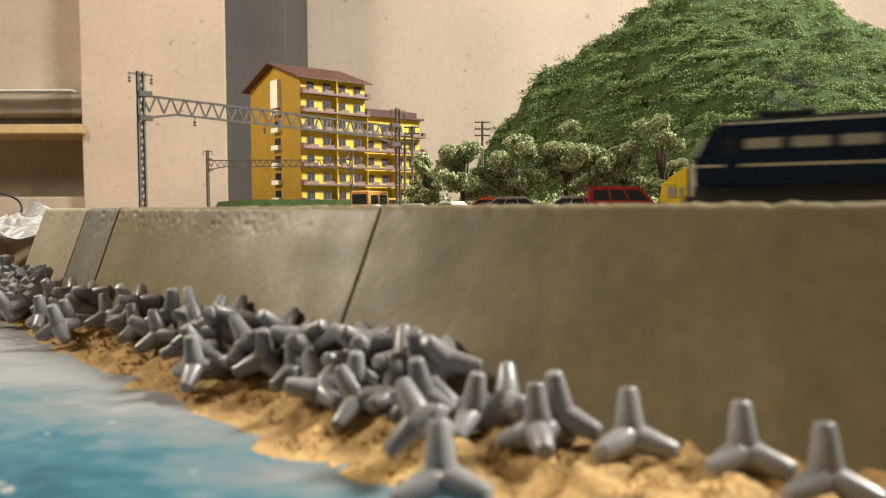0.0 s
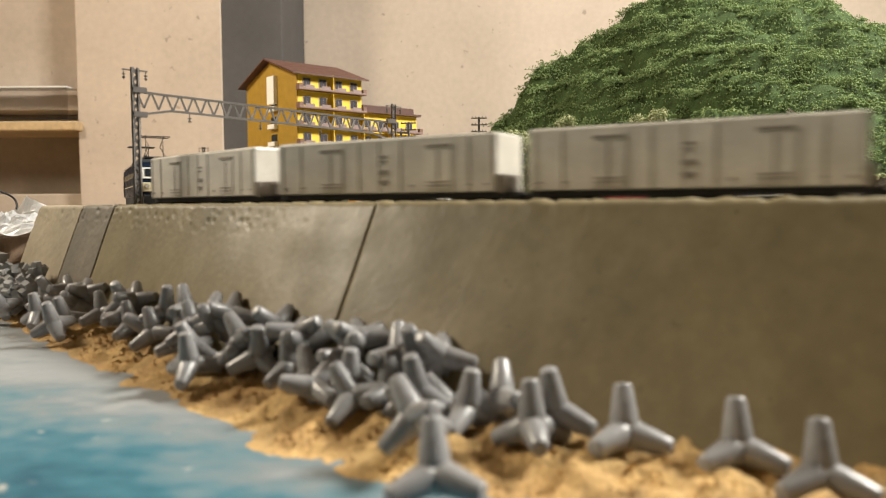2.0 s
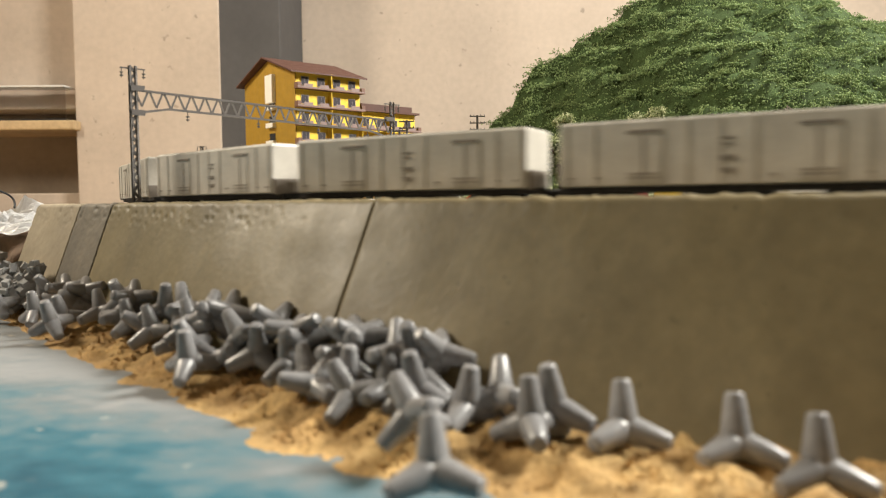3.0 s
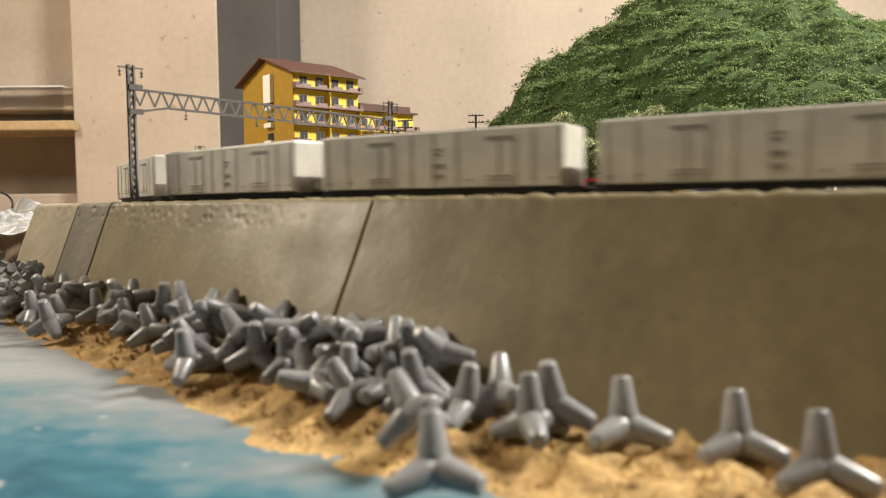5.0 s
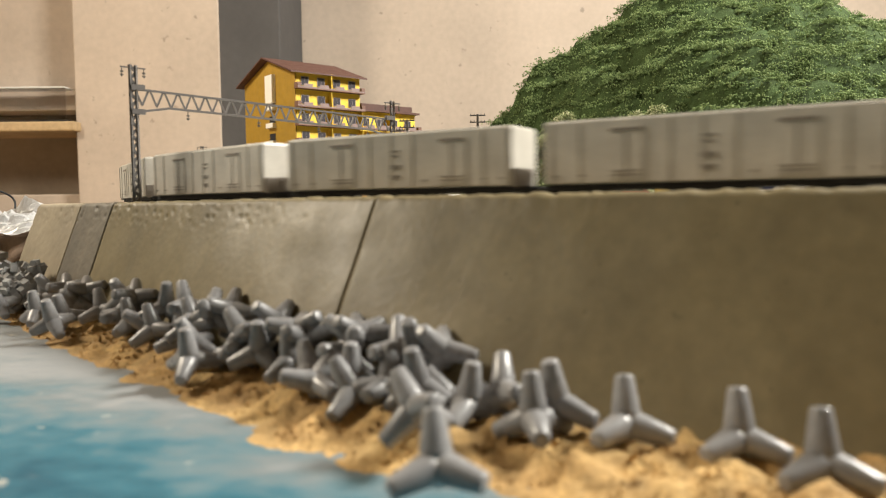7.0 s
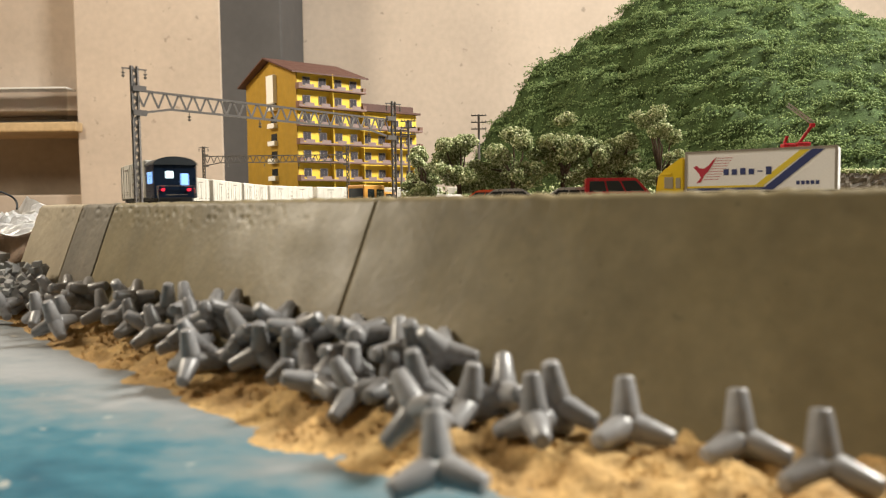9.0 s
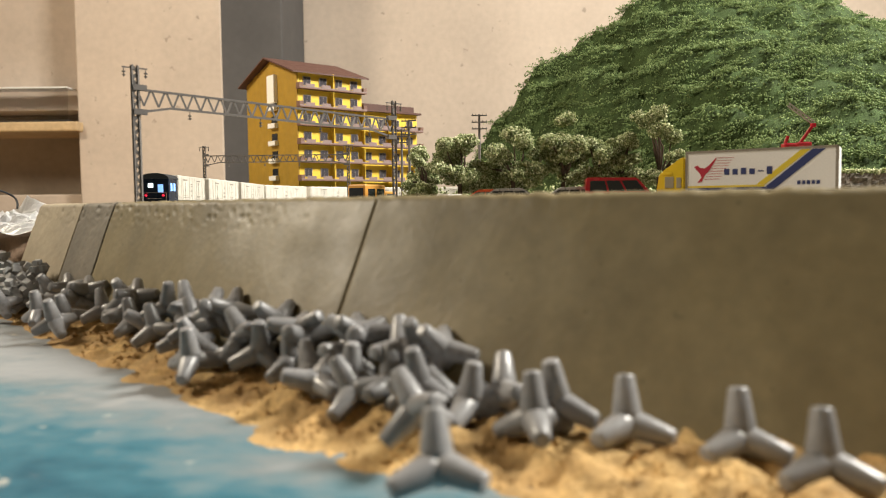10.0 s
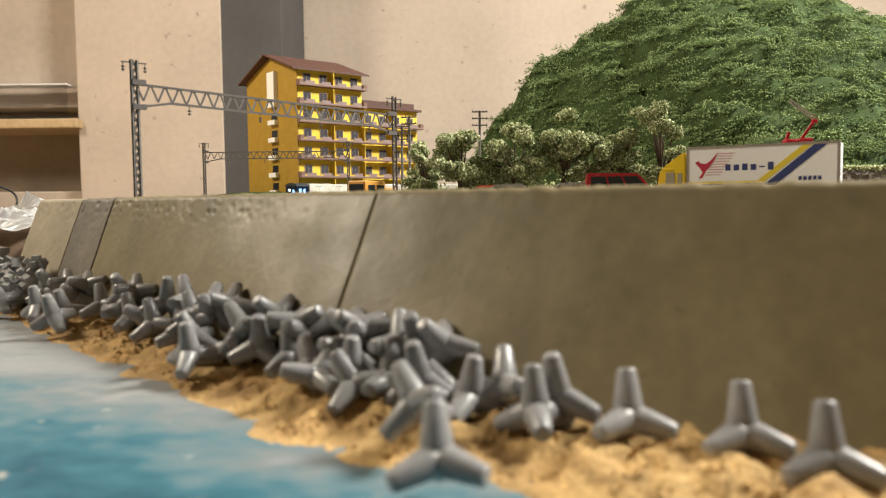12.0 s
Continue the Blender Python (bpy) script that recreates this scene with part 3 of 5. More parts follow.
def side_details(parent, x0, x1):
    """Doors, ribs, vents and small stencilled bars of a refrigerator body between x0 and x1, on both sides."""
    n = x1 - x0
    for side in (-1, 1):
        y = side * BODY_W / 2

        def plate(bm, a, b, z0, z1, out):
            ya, yb = sorted((y - side * 0.0002, y + side * out))
            box(bm, a, b, ya, yb, z0, z1)
        for f in (0.235, 0.725):
            c = x0 + n * f
            bm = bmesh.new()
            plate(bm, c - 0.0052, c + 0.0052, FLOOR_Z + 0.0012, ROOF_Z - 0.0022, 0.0003)
            door = part("door", bm, CAR_WHITE, parent)
            bm = bmesh.new()
            plate(bm, c - 0.0046, c + 0.0046, ROOF_Z - 0.0036, ROOF_Z - 0.0027, 0.0006)
            part("door_hood", bm, CAR_TRIM, door, "dark vent slot")
            bm = bmesh.new()
            for z in (FLOOR_Z + 0.0022, FLOOR_Z + 0.0034):
                plate(bm, c - 0.0044, c + 0.0044, z, z + 0.0003, 0.0005)
            plate(bm, c - 0.0002, c + 0.0002, FLOOR_Z + 0.0015, ROOF_Z - 0.0045, 0.0005)
            part("latch_bar", bm, CAR_TRIM, door, "grey latch bars")
        c = x0 + n * 0.475
        for z, w in ((ROOF_Z - 0.0062, 0.0017), (ROOF_Z - 0.0078, 0.0012), (ROOF_Z - 0.0112, 0.0020), (ROOF_Z - 0.0120, 0.0020), (FLOOR_Z + 0.0040, 0.0018), (FLOOR_Z + 0.0032, 0.0014)):
            bm = bmesh.new()
            plate(bm, c - w, c + w, z, z + 0.0005, 0.00025)
            part("stencil", bm, CAR_TRIM, parent, "small grey stencilled line")
        for f in (0.03, 0.1, 0.34, 0.86, 0.95):
            bm = bmesh.new()
            plate(bm, x0 + n * f, x0 + n * f + 0.0016, FLOOR_Z + 0.0022, FLOOR_Z + 0.0027, 0.00025)
            part("stencil", bm, CAR_TRIM, parent, "small grey stencilled line")
        for k in range(11):
            f = 0.02 + 0.96 * k / 10
            if min(abs(f - 0.235), abs(f - 0.725)) < 0.075:
                continue
            bm = bmesh.new()
            plate(bm, x0 + n * f - 0.00035, x0 + n * f + 0.00035, FLOOR_Z + 0.0005, ROOF_Z - 0.0006, 0.0003)
            part("rib", bm, CAR_WHITE, parent)


def refrigerator_car():
    car = thing("freight_car", "off-white refrigerator freight car with grey doors", "freight car", "cars of the train")
    h = BODY_L / 2
    bm = bmesh.new()
    box(bm, -h, h, -BODY_W / 2, BODY_W / 2, FLOOR_Z, ROOF_Z, 0.0005)
    part("body", bm, CAR_WHITE, car)
    bm = bmesh.new()
    box(bm, -h + 0.0004, h - 0.0004, -BODY_W / 2 + 0.0008, BODY_W / 2 - 0.0008, ROOF_Z - 0.0002, ROOF_Z + 0.0005, 0.0003)
    part("roof", bm, CAR_WHITE, car)
    side_details(car, -h, h)
    bm = bmesh.new()
    box(bm, -h - DECK, h + 0.001, -0.0075, 0.0075, 0.0046, FLOOR_Z - 0.0001)
    box(bm, -0.014, 0.010, -0.0070, 0.0070, 0.0020, 0.0048, 0.0004)
    part("underframe", bm, BLACK, car)
    bm = bmesh.new()
    box(bm, -h - 0.0016, -h - 0.0002, -0.0046, 0.0095, FLOOR_Z - 0.0006, FLOOR_Z + 0.0056, 0.0003)
    box(bm, -h - 0.0022, -h - 0.0014, -0.0030, 0.0030, FLOOR_Z + 0.0004, FLOOR_Z + 0.0048, 0.0003)
    part("end_vent", bm, CAR_TRIM, car, "dark grey vent box low on the end")
    for x in (-h - DECK, h):
        bm = bmesh.new()
        box(bm, x - 0.0045, x + 0.0055, -0.001, 0.001, 0.0034, 0.0056, 0.0003)
        part("coupler", bm, BLACK, car)
    for x in (-0.033, 0.033):
        bogie(car, x)
    return car


def brake_van():
    car = thing("brake_van", "off-white freight car with navy guard's cabin and red tail lights", "freight car", "cars of the train")
    h = BODY_L / 2
    cut = -h + 0.021
    bm = bmesh.new()
    box(bm, cut, h, -BODY_W / 2, BODY_W / 2, FLOOR_Z, ROOF_Z, 0.0005)
    part("body", bm, CAR_WHITE, car)
    side_details(car, cut, h)
    bm = bmesh.new()
    box(bm, -h, cut - 0.0006, -BODY_W / 2, BODY_W / 2, FLOOR_Z - 0.0006, ROOF_Z - 0.0032, 0.0003)
    cabin = part("cabin", bm, NAVY, car, "navy guard's cabin")
    bm = bmesh.new()
    pts = [(BODY_W / 2 * 1.04 * math.cos(a), ROOF_Z - 0.0034 + 0.0040 * math.sin(a)) for a in [k * math.pi / 12 for k in range(13)]]
    vs = polygon_prism(bm, pts, -h - 0.0008, cut)
    for v in vs:
        v.co = Vector((v.co.y, v.co.x, v.co.z))
    part("cabin_roof", bm, LOCO_ROOF, car, "arched dark roof")
    lit = glowing("blue_lit_window", (0.25, 0.50, 1.0), 1.1)
    bright = glowing("white_lit_window", (0.75, 0.95, 1.0), 1.6)
    for y0, y1, z0, z1, m in ((-0.0060, -0.0022, 0.0120, 0.0176, lit), (0.0010, 0.0046, 0.0152, 0.0186, bright)):
        bm = bmesh.new()
        box(bm, -h - 0.0003, -h + 0.0006, y0, y1, z0, z1, 0.0004)
        part("window", bm, m, cabin, "lit cabin window")
    for side in (-1, 1):
        for x in (-h + 0.004, -h + 0.0105):
            bm = bmesh.new()
            y = side * BODY_W / 2
            box(bm, x, x + 0.0036, y - 0.0003, y + 0.0003, 0.0128, 0.0185, 0.0003)
            part("window", bm, lit, cabin, "lit cabin window")
    red = glowing("red_tail_light", (1.0, 0.02, 0.05), 1.5)
    for y in (-0.0060, 0.0060):
        bm = bmesh.new()
        rod(bm, (-h - 0.0012, y, 0.0098), (-h + 0.0004, y, 0.0098), 0.0007, sides=14)
        part("tail_light", bm, red, cabin, "glowing red tail light")
    bm = bmesh.new()
    for y in (-0.0085, 0.0085):
        rod(bm, (-h - 0.0012, y, 0.006), (-h - 0.0012, y, 0.0116), 0.0002, sides=6)
    rod(bm, (-h - 0.0012, -0.0085, 0.0116), (-h - 0.0012, 0.0085, 0.0116), 0.0002, sides=6)
    rod(bm, (-h - 0.0012, -0.0050, 0.0074), (-h - 0.0012, 0.0050, 0.0074), 0.00025, sides=6)
    part("hand_rail", bm, SILVER, cabin)
    bm = bmesh.new()
    box(bm, -h, h, -0.0075, 0.0075, 0.0046, FLOOR_Z - 0.0001)
    box(bm, -h, -h + 0.001, -0.0082, 0.0082, 0.0036, 0.0058, 0.0003)
    part("underframe", bm, BLACK, car)
    for x in (-0.033, 0.033):
        bogie(car, x)
    return car


def pantograph(parent, x):
    z = 0.0272
    bm = bmesh.new()
    box(bm, x - 0.0075, x + 0.0075, -0.0055, 0.0055, z - 0.0012, z - 0.0004)
    base = part("pantograph", bm, BLACK, parent, "folding wire pantograph")

    def wire(name, a, b, r, sides=6):
        bm = bmesh.new()
        rod(bm, a, b, r, sides=sides)
        part(name, bm, BLACK, base)
    for y in (-0.005, 0.005):
        for e in (-1, 1):
            wire("lower_arm", (x + 0.006 * e, y, z - 0.0006), (x - 0.007 * e, y * 0.7, z + 0.0058), 0.00022)
            wire("upper_arm", (x - 0.007 * e, y * 0.7, z + 0.0058), (x + 0.004 * e, y * 0.9, z + 0.0112), 0.0002)
    for dx in (-0.004, 0.004):
        wire("contact_bar", (x + dx, -0.0075, z + 0.0108), (x + dx, 0.0075, z + 0.0108), 0.0003)
    for dx in (-0.006, 0.006):
        for y in (-0.0048, 0.0048):
            wire("insulator", (x + dx, y, z - 0.003), (x + dx, y, z), 0.0007, 8)


def locomotive():
    loco = thing("electric_locomotive", "navy electric locomotive with cream ends and pantographs", "locomotive", "cars of the train")
    L, W = 0.0605, 0.0092

    def shell(bm, pts, w):
        polygon_prism(bm, pts, -w, w)
    bm = bmesh.new()
    shell(bm, [(-L + 0.0005, 0.0052), (L - 0.0005, 0.0052), (L, 0.0125), (L - 0.0038, 0.0205), (L - 0.0065, 0.0232), (-L + 0.0065, 0.0232), (-L + 0.0038, 0.0205), (-L, 0.0125)], W)
    bmesh.ops.bevel(bm, geom=list(bm.edges), offset=0.0007, segments=2, affect="EDGES")
    body = part("body", bm, NAVY, loco)
    bm = bmesh.new()
    shell(bm, [(-L + 0.006, 0.0230), (L - 0.006, 0.0230), (L - 0.008, 0.0248), (-L + 0.008, 0.0248)], W - 0.0012)
    roof = part("roof", bm, LOCO_ROOF, loco, "dark grey roof")
    for side in (-1, 1):
        bm = bmesh.new()
        y = side * (W - 0.0004)
        rod(bm, (-L + 0.008, y, 0.0236), (L - 0.008, y, 0.0236), 0.0004, sides=8)
        part("gutter", bm, SILVER, roof, "silver roof gutter")
        bm = bmesh.new()
        y = side * W
        box(bm, -L + 0.001, L - 0.001, min(y, y + side * 0.00012), max(y, y + side * 0.00012), 0.0112, 0.0117)
        part("stripe", bm, CREAM, body, "thin cream stripe")
        for k in range(8):
            x = -0.043 + k * 0.0115
            bm = bmesh.new()
            box(bm, x, x + 0.0092, y - 0.0002, y + 0.0002, 0.0160, 0.0190, 0.0003)
            part("window", bm, WINDOW_PALE, body, "pale side window")
        for x in (-L + 0.0085, L - 0.0125):
            bm = bmesh.new()
            box(bm, x, x + 0.004, y - 0.0002, y + 0.00025, 0.0062, 0.0205, 0.0003)
            door = part("cab_door", bm, NAVY, body)
            bm = bmesh.new()
            box(bm, x + 0.0006, x + 0.0034, y, y + side * 0.0004, 0.0150, 0.0195) if side > 0 else box(bm, x + 0.0006, x + 0.0034, y - 0.0004, y, 0.0150, 0.0195)
            part("window", bm, DARK_GLASS, door)
    for e in (-1, 1):
        m = Matrix.Identity(4) if e > 0 else Matrix.Rotation(math.pi, 4, "Z")
        bm = bmesh.new()
        slope = math.atan2(0.0038, 0.0080)
        fm = m @ Matrix.Translation((L - 0.0018, 0, 0.0168)) @ Matrix.Rotation(-slope, 4, "Y")
        box(bm, -0.0002, 0.0004, -0.0082, 0.0082, -0.0030, 0.0036, 0.0002, m=fm)
        frame_ob = part("windscreen_frame", bm, WHITE, body, "white windscreen surround")
        bm = bmesh.new()
        for y0, y1 in ((-0.0068, -0.0004), (0.0004, 0.0068)):
            box(bm, 0.0002, 0.0007, y0, y1, -0.0018, 0.0026, m=fm)
        part("windscreen", bm, DARK_GLASS, frame_ob)
        bm = bmesh.new()
        box(bm, L - 0.0010, L + 0.0002, -0.0085, 0.0085, 0.0074, 0.0122, 0.0003, m=m)
        part("cream_band", bm, CREAM, body, "cream front band")
        for y in (-0.006, 0.006):
            bm = bmesh.new()
            vs = rod(bm, (L - 0.0004, y, 0.0104), (L + 0.0007, y, 0.0104), 0.0011, sides=14)
            for v in vs:
                v.co = m @ v.co
            part("headlight", bm, SILVER, body)
        bm = bmesh.new()
        box(bm, L - 0.003, L + 0.0004, -0.0080, 0.0080, 0.0016, 0.0084, 0.0004, m=m)
        box(bm, L - 0.001, L + 0.0040, -0.0010, 0.0010, 0.0034, 0.0056, 0.0003, m=m)
        part("buffer_beam", bm, BLACK, loco)
    bm = bmesh.new()
    box(bm, -L + 0.002, L - 0.002, -0.0080, 0.0080, 0.0030, 0.0086)
    for k in range(7):
        x = -0.024 + k * 0.007
        box(bm, x, x + 0.0052, -0.0078, 0.0078, 0.0022, 0.0046, 0.0003)
    part("underframe", bm, BLACK, loco)
    bm = bmesh.new()
    for k in range(6):
        x = -0.026 + k * 0.0095
        box(bm, x, x + 0.007, -0.005, 0.005, 0.0246, 0.0256, 0.0003)
        rod(bm, (x, -0.0062, 0.0255), (x + 0.008, -0.0062, 0.0255), 0.0003, sides=6)
    part("roof_gear", bm, LOCO_ROOF, roof)
    for x in (-0.040, 0.0, 0.040):
        bogie(loco, x, 0.0090)
    pantograph(loco, 0.037)
    pantograph(loco, -0.037)
    # the body stands clear over the bogies
    lift = Matrix.Translation((0, 0, 0.0030)) @ Matrix.Diagonal((1, 1, 0.94, 1))
    for ob in loco.children_recursive:
        if ob.name.split(".")[0] not in ("bogie", "wheelset", "underframe", "buffer_beam"):
            ob.data.transform(lift)
    return loco


LOCO = locomotive()
CAR = refrigerator_car()
CARS = [CAR] + [copy_thing(CAR, Matrix.Identity(4)) for _ in range(12)]
VAN = brake_van()
TIMES = (0, 0.5, 1.0, 1.5, 2.0, 3.2, 4.8, 5.4, 6.0, 6.6, 7.2, 8.8, 12.0)
RUNS = (0, 0.0965, 0.1885, 0.2860, 0.3845, 0.617, 0.9326, 1.059, 1.188, 1.3155, 1.444, 1.760, 2.371)
NOSE = S_BEND + 0.0449                       # where the nose stands at the start


def train_rows(behind, half):
    """Poses of a vehicle whose middle runs this far behind the nose, with bogies at plus and minus half."""
    rows = []
    for k in range(49):
        t = k * 0.25
        d = NOSE + float(np.interp(t, TIMES, RUNS)) - behind
        (a, _), (b, _) = track_at(d + half), track_at(d - half)
        mid, way = (a + b) / 2, a - b
        rows.append((t, Matrix.Translation((mid.x, mid.y, RAIL)) @ Matrix.Rotation(math.atan2(way.y, way.x), 4, "Z")))
    return rows


# ---------------------------------------------------------------- catenary gantries
def gantry(foot_a, foot_b, height_a, height_b, label):
    """Two lattice masts and a lattice beam with insulators."""
    ob = thing("catenary_gantry", label, "gantry", "catenary gantries")
    a, b = Vector(foot_a), Vector(foot_b)
    way = (b - a).normalized()
    tops = []
    for foot, h in ((a, height_a), (b, height_b)):
        bm = bmesh.new()
        for dx in (-0.0013, 0.0013):
            bar(bm, foot + way * dx, foot + way * dx + Vector((0, 0, h)), 0.0008, 0.0018)
        n = 22
        for k in range(n):
            z0, z1 = h * k / n, h * (k + 1) / n
            dx = 0.0013 if k % 2 else -0.0013
            bar(bm, foot + way * dx + Vector((0, 0, z0)), foot - way * dx + Vector((0, 0, z1)), 0.0007, 0.0012)
        part("mast", bm, STEEL_GREY, ob)
        bm = bmesh.new()
        z = h - 0.0012
        bar(bm, foot - way * 0.0055 + Vector((0, 0, z)), foot + way * 0.0055 + Vector((0, 0, z)), 0.0006, 0.0006)
        part("cross_arm", bm, STEEL_GREY, ob)
        for dx in (-0.0048, 0.0048):
            bm = bmesh.new()
            p = foot + way * dx + Vector((0, 0, z - 0.0003))
            rod(bm, p, p - Vector((0, 0, 0.0040)), 0.0002, sides=6)
            for k in range(2):
                c = p - Vector((0, 0, 0.0015 + 0.0014 * k))
                rod(bm, c, c - Vector((0, 0, 0.0006)), 0.0008, 0.0006, sides=10)
            part("insulator", bm, STEEL_GREY, ob)
        tops.append(foot + Vector((0, 0, h - 0.0105)))
    deep = 0.0088
    bm = bmesh.new()
    n = 22
    low_a, low_b = tops[0] - Vector((0, 0, deep)), tops[1] - Vector((0, 0, deep))
    bar(bm, tops[0], tops[1], 0.0010, 0.0010)
    bar(bm, low_a.lerp(low_b, 0.11) + Vector((0, 0, 0.0018)), low_a.lerp(low_b, 0.89) + Vector((0, 0, 0.0018)), 0.0010, 0.0010)
    bar(bm, low_a - Vector((0, 0, 0.0016)), low_a.lerp(low_b, 0.11) + Vector((0, 0, 0.0018)), 0.0010, 0.0010)
    bar(bm, low_b - Vector((0, 0, 0.0016)), low_a.lerp(low_b, 0.89) + Vector((0, 0, 0.0018)), 0.0010, 0.0010)
    for k in range(n):
        f0, f1, f2 = (k + 0.1) / n, (k + 0.55) / n, (k + 1.0) / n
        low = Vector((0, 0, 0.0018))
        bar(bm, tops[0].lerp(tops[1], f0), low_a.lerp(low_b, f1) + low, 0.0006, 0.0008)
        bar(bm, low_a.lerp(low_b, f1) + low, tops[0].lerp(tops[1], f2), 0.0006, 0.0008)
    beam = part("beam", bm, STEEL_GREY, ob)
    for t in (0, 1):
        bm = bmesh.new()
        p = tops[t]
        e = way * (0.0048 if t == 0 else -0.0048)
        for z in (0.0008, -deep - 0.0012):
            c = p + Vector((0, 0, z))
            bar(bm, c - e * 0.25, c + e, 0.0022, 0.0024)
        part("bracket", bm, STEEL_GREY, beam)
    for f in (0.17, 0.42, 0.66, 0.88):
        bm = bmesh.new()
        p = low_a.lerp(low_b, f) + Vector((0, 0, 0.0013))
        rod(bm, p, p - Vector((0, 0, 0.0042)), 0.0002, sides=6)
        for k in range(2):
            c = p - Vector((0, 0, 0.0018 + 0.0014 * k))
            rod(bm, c, c - Vector((0, 0, 0.0006)), 0.0009, 0.0007, sides=10)
        part("insulator", bm, STEEL_GREY, beam)
    return ob


gantry((-0.1362, 0.337, GROUND), (-0.0270, 0.432, GROUND), 0.0680, 0.0640, "grey lattice catenary gantry spanning the near track")
gantry((-0.2530, 0.80, GROUND), (-0.0995, 0.80, GROUND), 0.0700, 0.0700, "grey lattice catenary gantry over the far track")


# ---------------------------------------------------------------- the apartment house
def apartment_house():
    house = thing("apartment_house", "tall yellow card apartment house with brown gabled roof and balconies", "house")
    corner = Vector((-0.209, 1.100, GROUND))
    turn = math.radians(38.3)
    house.matrix_world = Matrix.Translation(corner) @ Matrix.Rotation(turn, 4, "Z")
    # own space: x along the balcony front, y inwards from it, z up
    tall, total, deep, eave, ridge, wing = 0.110, 0.218, 0.175, 0.2025, 0.232, 0.152
    bm = bmesh.new()
    box(bm, 0.0006, tall, 0.0006, deep, 0, eave)
    part("wall", bm, YELLOW, house)
    bm = bmesh.new()
    box(bm, tall + 0.0002, total, 0.004, deep, 0, wing)
    part("wall", bm, YELLOW, house)
    bm = bmesh.new()
    vs = polygon_prism(bm, [(0.0, 0.0), (deep, 0.0), (deep, eave), (deep / 2, ridge - 0.003), (0.0, eave)], -0.0012, 0.0004)
    for v in vs:
        v.co = Vector((v.co.y, v.co.x, v.co.z))
    gable = part("gable_wall", bm, OCHRE_SHADE, house, "ochre gable wall with shade in its colour")
    for y0, y1, z0, z1, lift in ((-0.010, deep / 2, eave - 0.004, ridge, 0), (deep + 0.010, deep / 2, eave - 0.004, ridge, 0)):
        bm = bmesh.new()
        a = [(y0, z0), (y1, z1), (y1, z1 + 0.0022), (y0, z0 + 0.0022)]
        vs = polygon_prism(bm, a, -0.012, tall + 0.008)
        for v in vs:
            v.co = Vector((v.co.y, v.co.x, v.co.z))
        part("roof", bm, ROOF_BROWN, house)
    bm = bmesh.new()
    box(bm, tall + 0.001, total + 0.004, -0.004, deep, wing, wing + 0.003)
    box(bm, tall + 0.006, total - 0.004, 0.006, 0.08, wing + 0.003, wing + 0.013)
    part("wing_roof", bm, ROOF_BROWN, house, "flat brown wing roof")
    step = 0.0268
    for k in range(7):
        z = 0.178 - k * step
        long = tall if k < 2 else total
        bm = bmesh.new()
        box(bm, -0.002, long + 0.003, -0.0105, 0.001, z - 0.0016, z)
        balcony = part("balcony", bm, BALCONY, house)
        bm = bmesh.new()
        box(bm, -0.002, long + 0.003, -0.0105, -0.0099, z, z + 0.0016)
        part("parapet", bm, RAIL_PALE, balcony, "pale mauve slab edge")
        for x in (-0.002, long - 0.0030):
            bm = bmesh.new()
            box(bm, x, x + 0.0060, -0.0103, 0.001, z + 0.0001, z + 0.0072)
            part("end_screen", bm, BALCONY, balcony, "brown end screen")
        bays = 4 if k < 2 else 8
        for b in range(bays):
            x = 0.009 + b * 0.0268
            bm = bmesh.new()
            base = 0.0 if b < 4 else 0.0034
            box(bm, x, x + 0.0125, base - 0.0003, base + 0.001, z + 0.0045, z + 0.0175)
            frame_ob = part("window", bm, FRAME_GREY, house)
            bm = bmesh.new()
            box(bm, x + 0.0007, x + 0.0060, base - 0.0007, base + 0.0008, z + 0.0052, z + 0.0168)
            box(bm, x + 0.0066, x + 0.0118, base - 0.0006, base + 0.0008, z + 0.0052, z + 0.0168)
            part("pane", bm, PANE_GREY, frame_ob)
            bm = bmesh.new()
            box(bm, x - 0.0012, x + 0.0137, -0.0104, -0.0099, z + 0.0015, z + 0.0056)
            part("railing", bm, RAIL_PALE, balcony, "pale mauve railing panel")
            if b % 2 == 1 and b + 1 < bays:
                bm = bmesh.new()
                box(bm, x + 0.0185, x + 0.0193, -0.0098, base + 0.001, z + 0.0002, z + 0.0235)
                part("partition", bm, YELLOW, balcony, "yellow balcony partition")
        # stair windows on the gable
        bm = bmesh.new()
        yc = deep * 0.43
        box(bm, -0.0075, -0.0011, yc - 0.0120, yc + 0.0120, z + (0.0010 if k else -0.0150), z + (0.0082 if k else 0.0275), 0.0004)
        part("stair_balcony", bm, WHITE, gable, "white stair balcony")
        bm = bmesh.new()
        box(bm, -0.0018, 0.0, yc - 0.0095, yc + 0.0095, z + 0.0085, z + 0.0195)
        part("stair_opening", bm, DARK_GLASS, gable)
        bm = bmesh.new()
        box(bm, 0.004, 0.05, deep - 0.001, deep + 0.0105, z - 0.001, z + 0.0085, 0.0004)
        part("back_balcony", bm, BALCONY, house)
    return house


apartment_house()


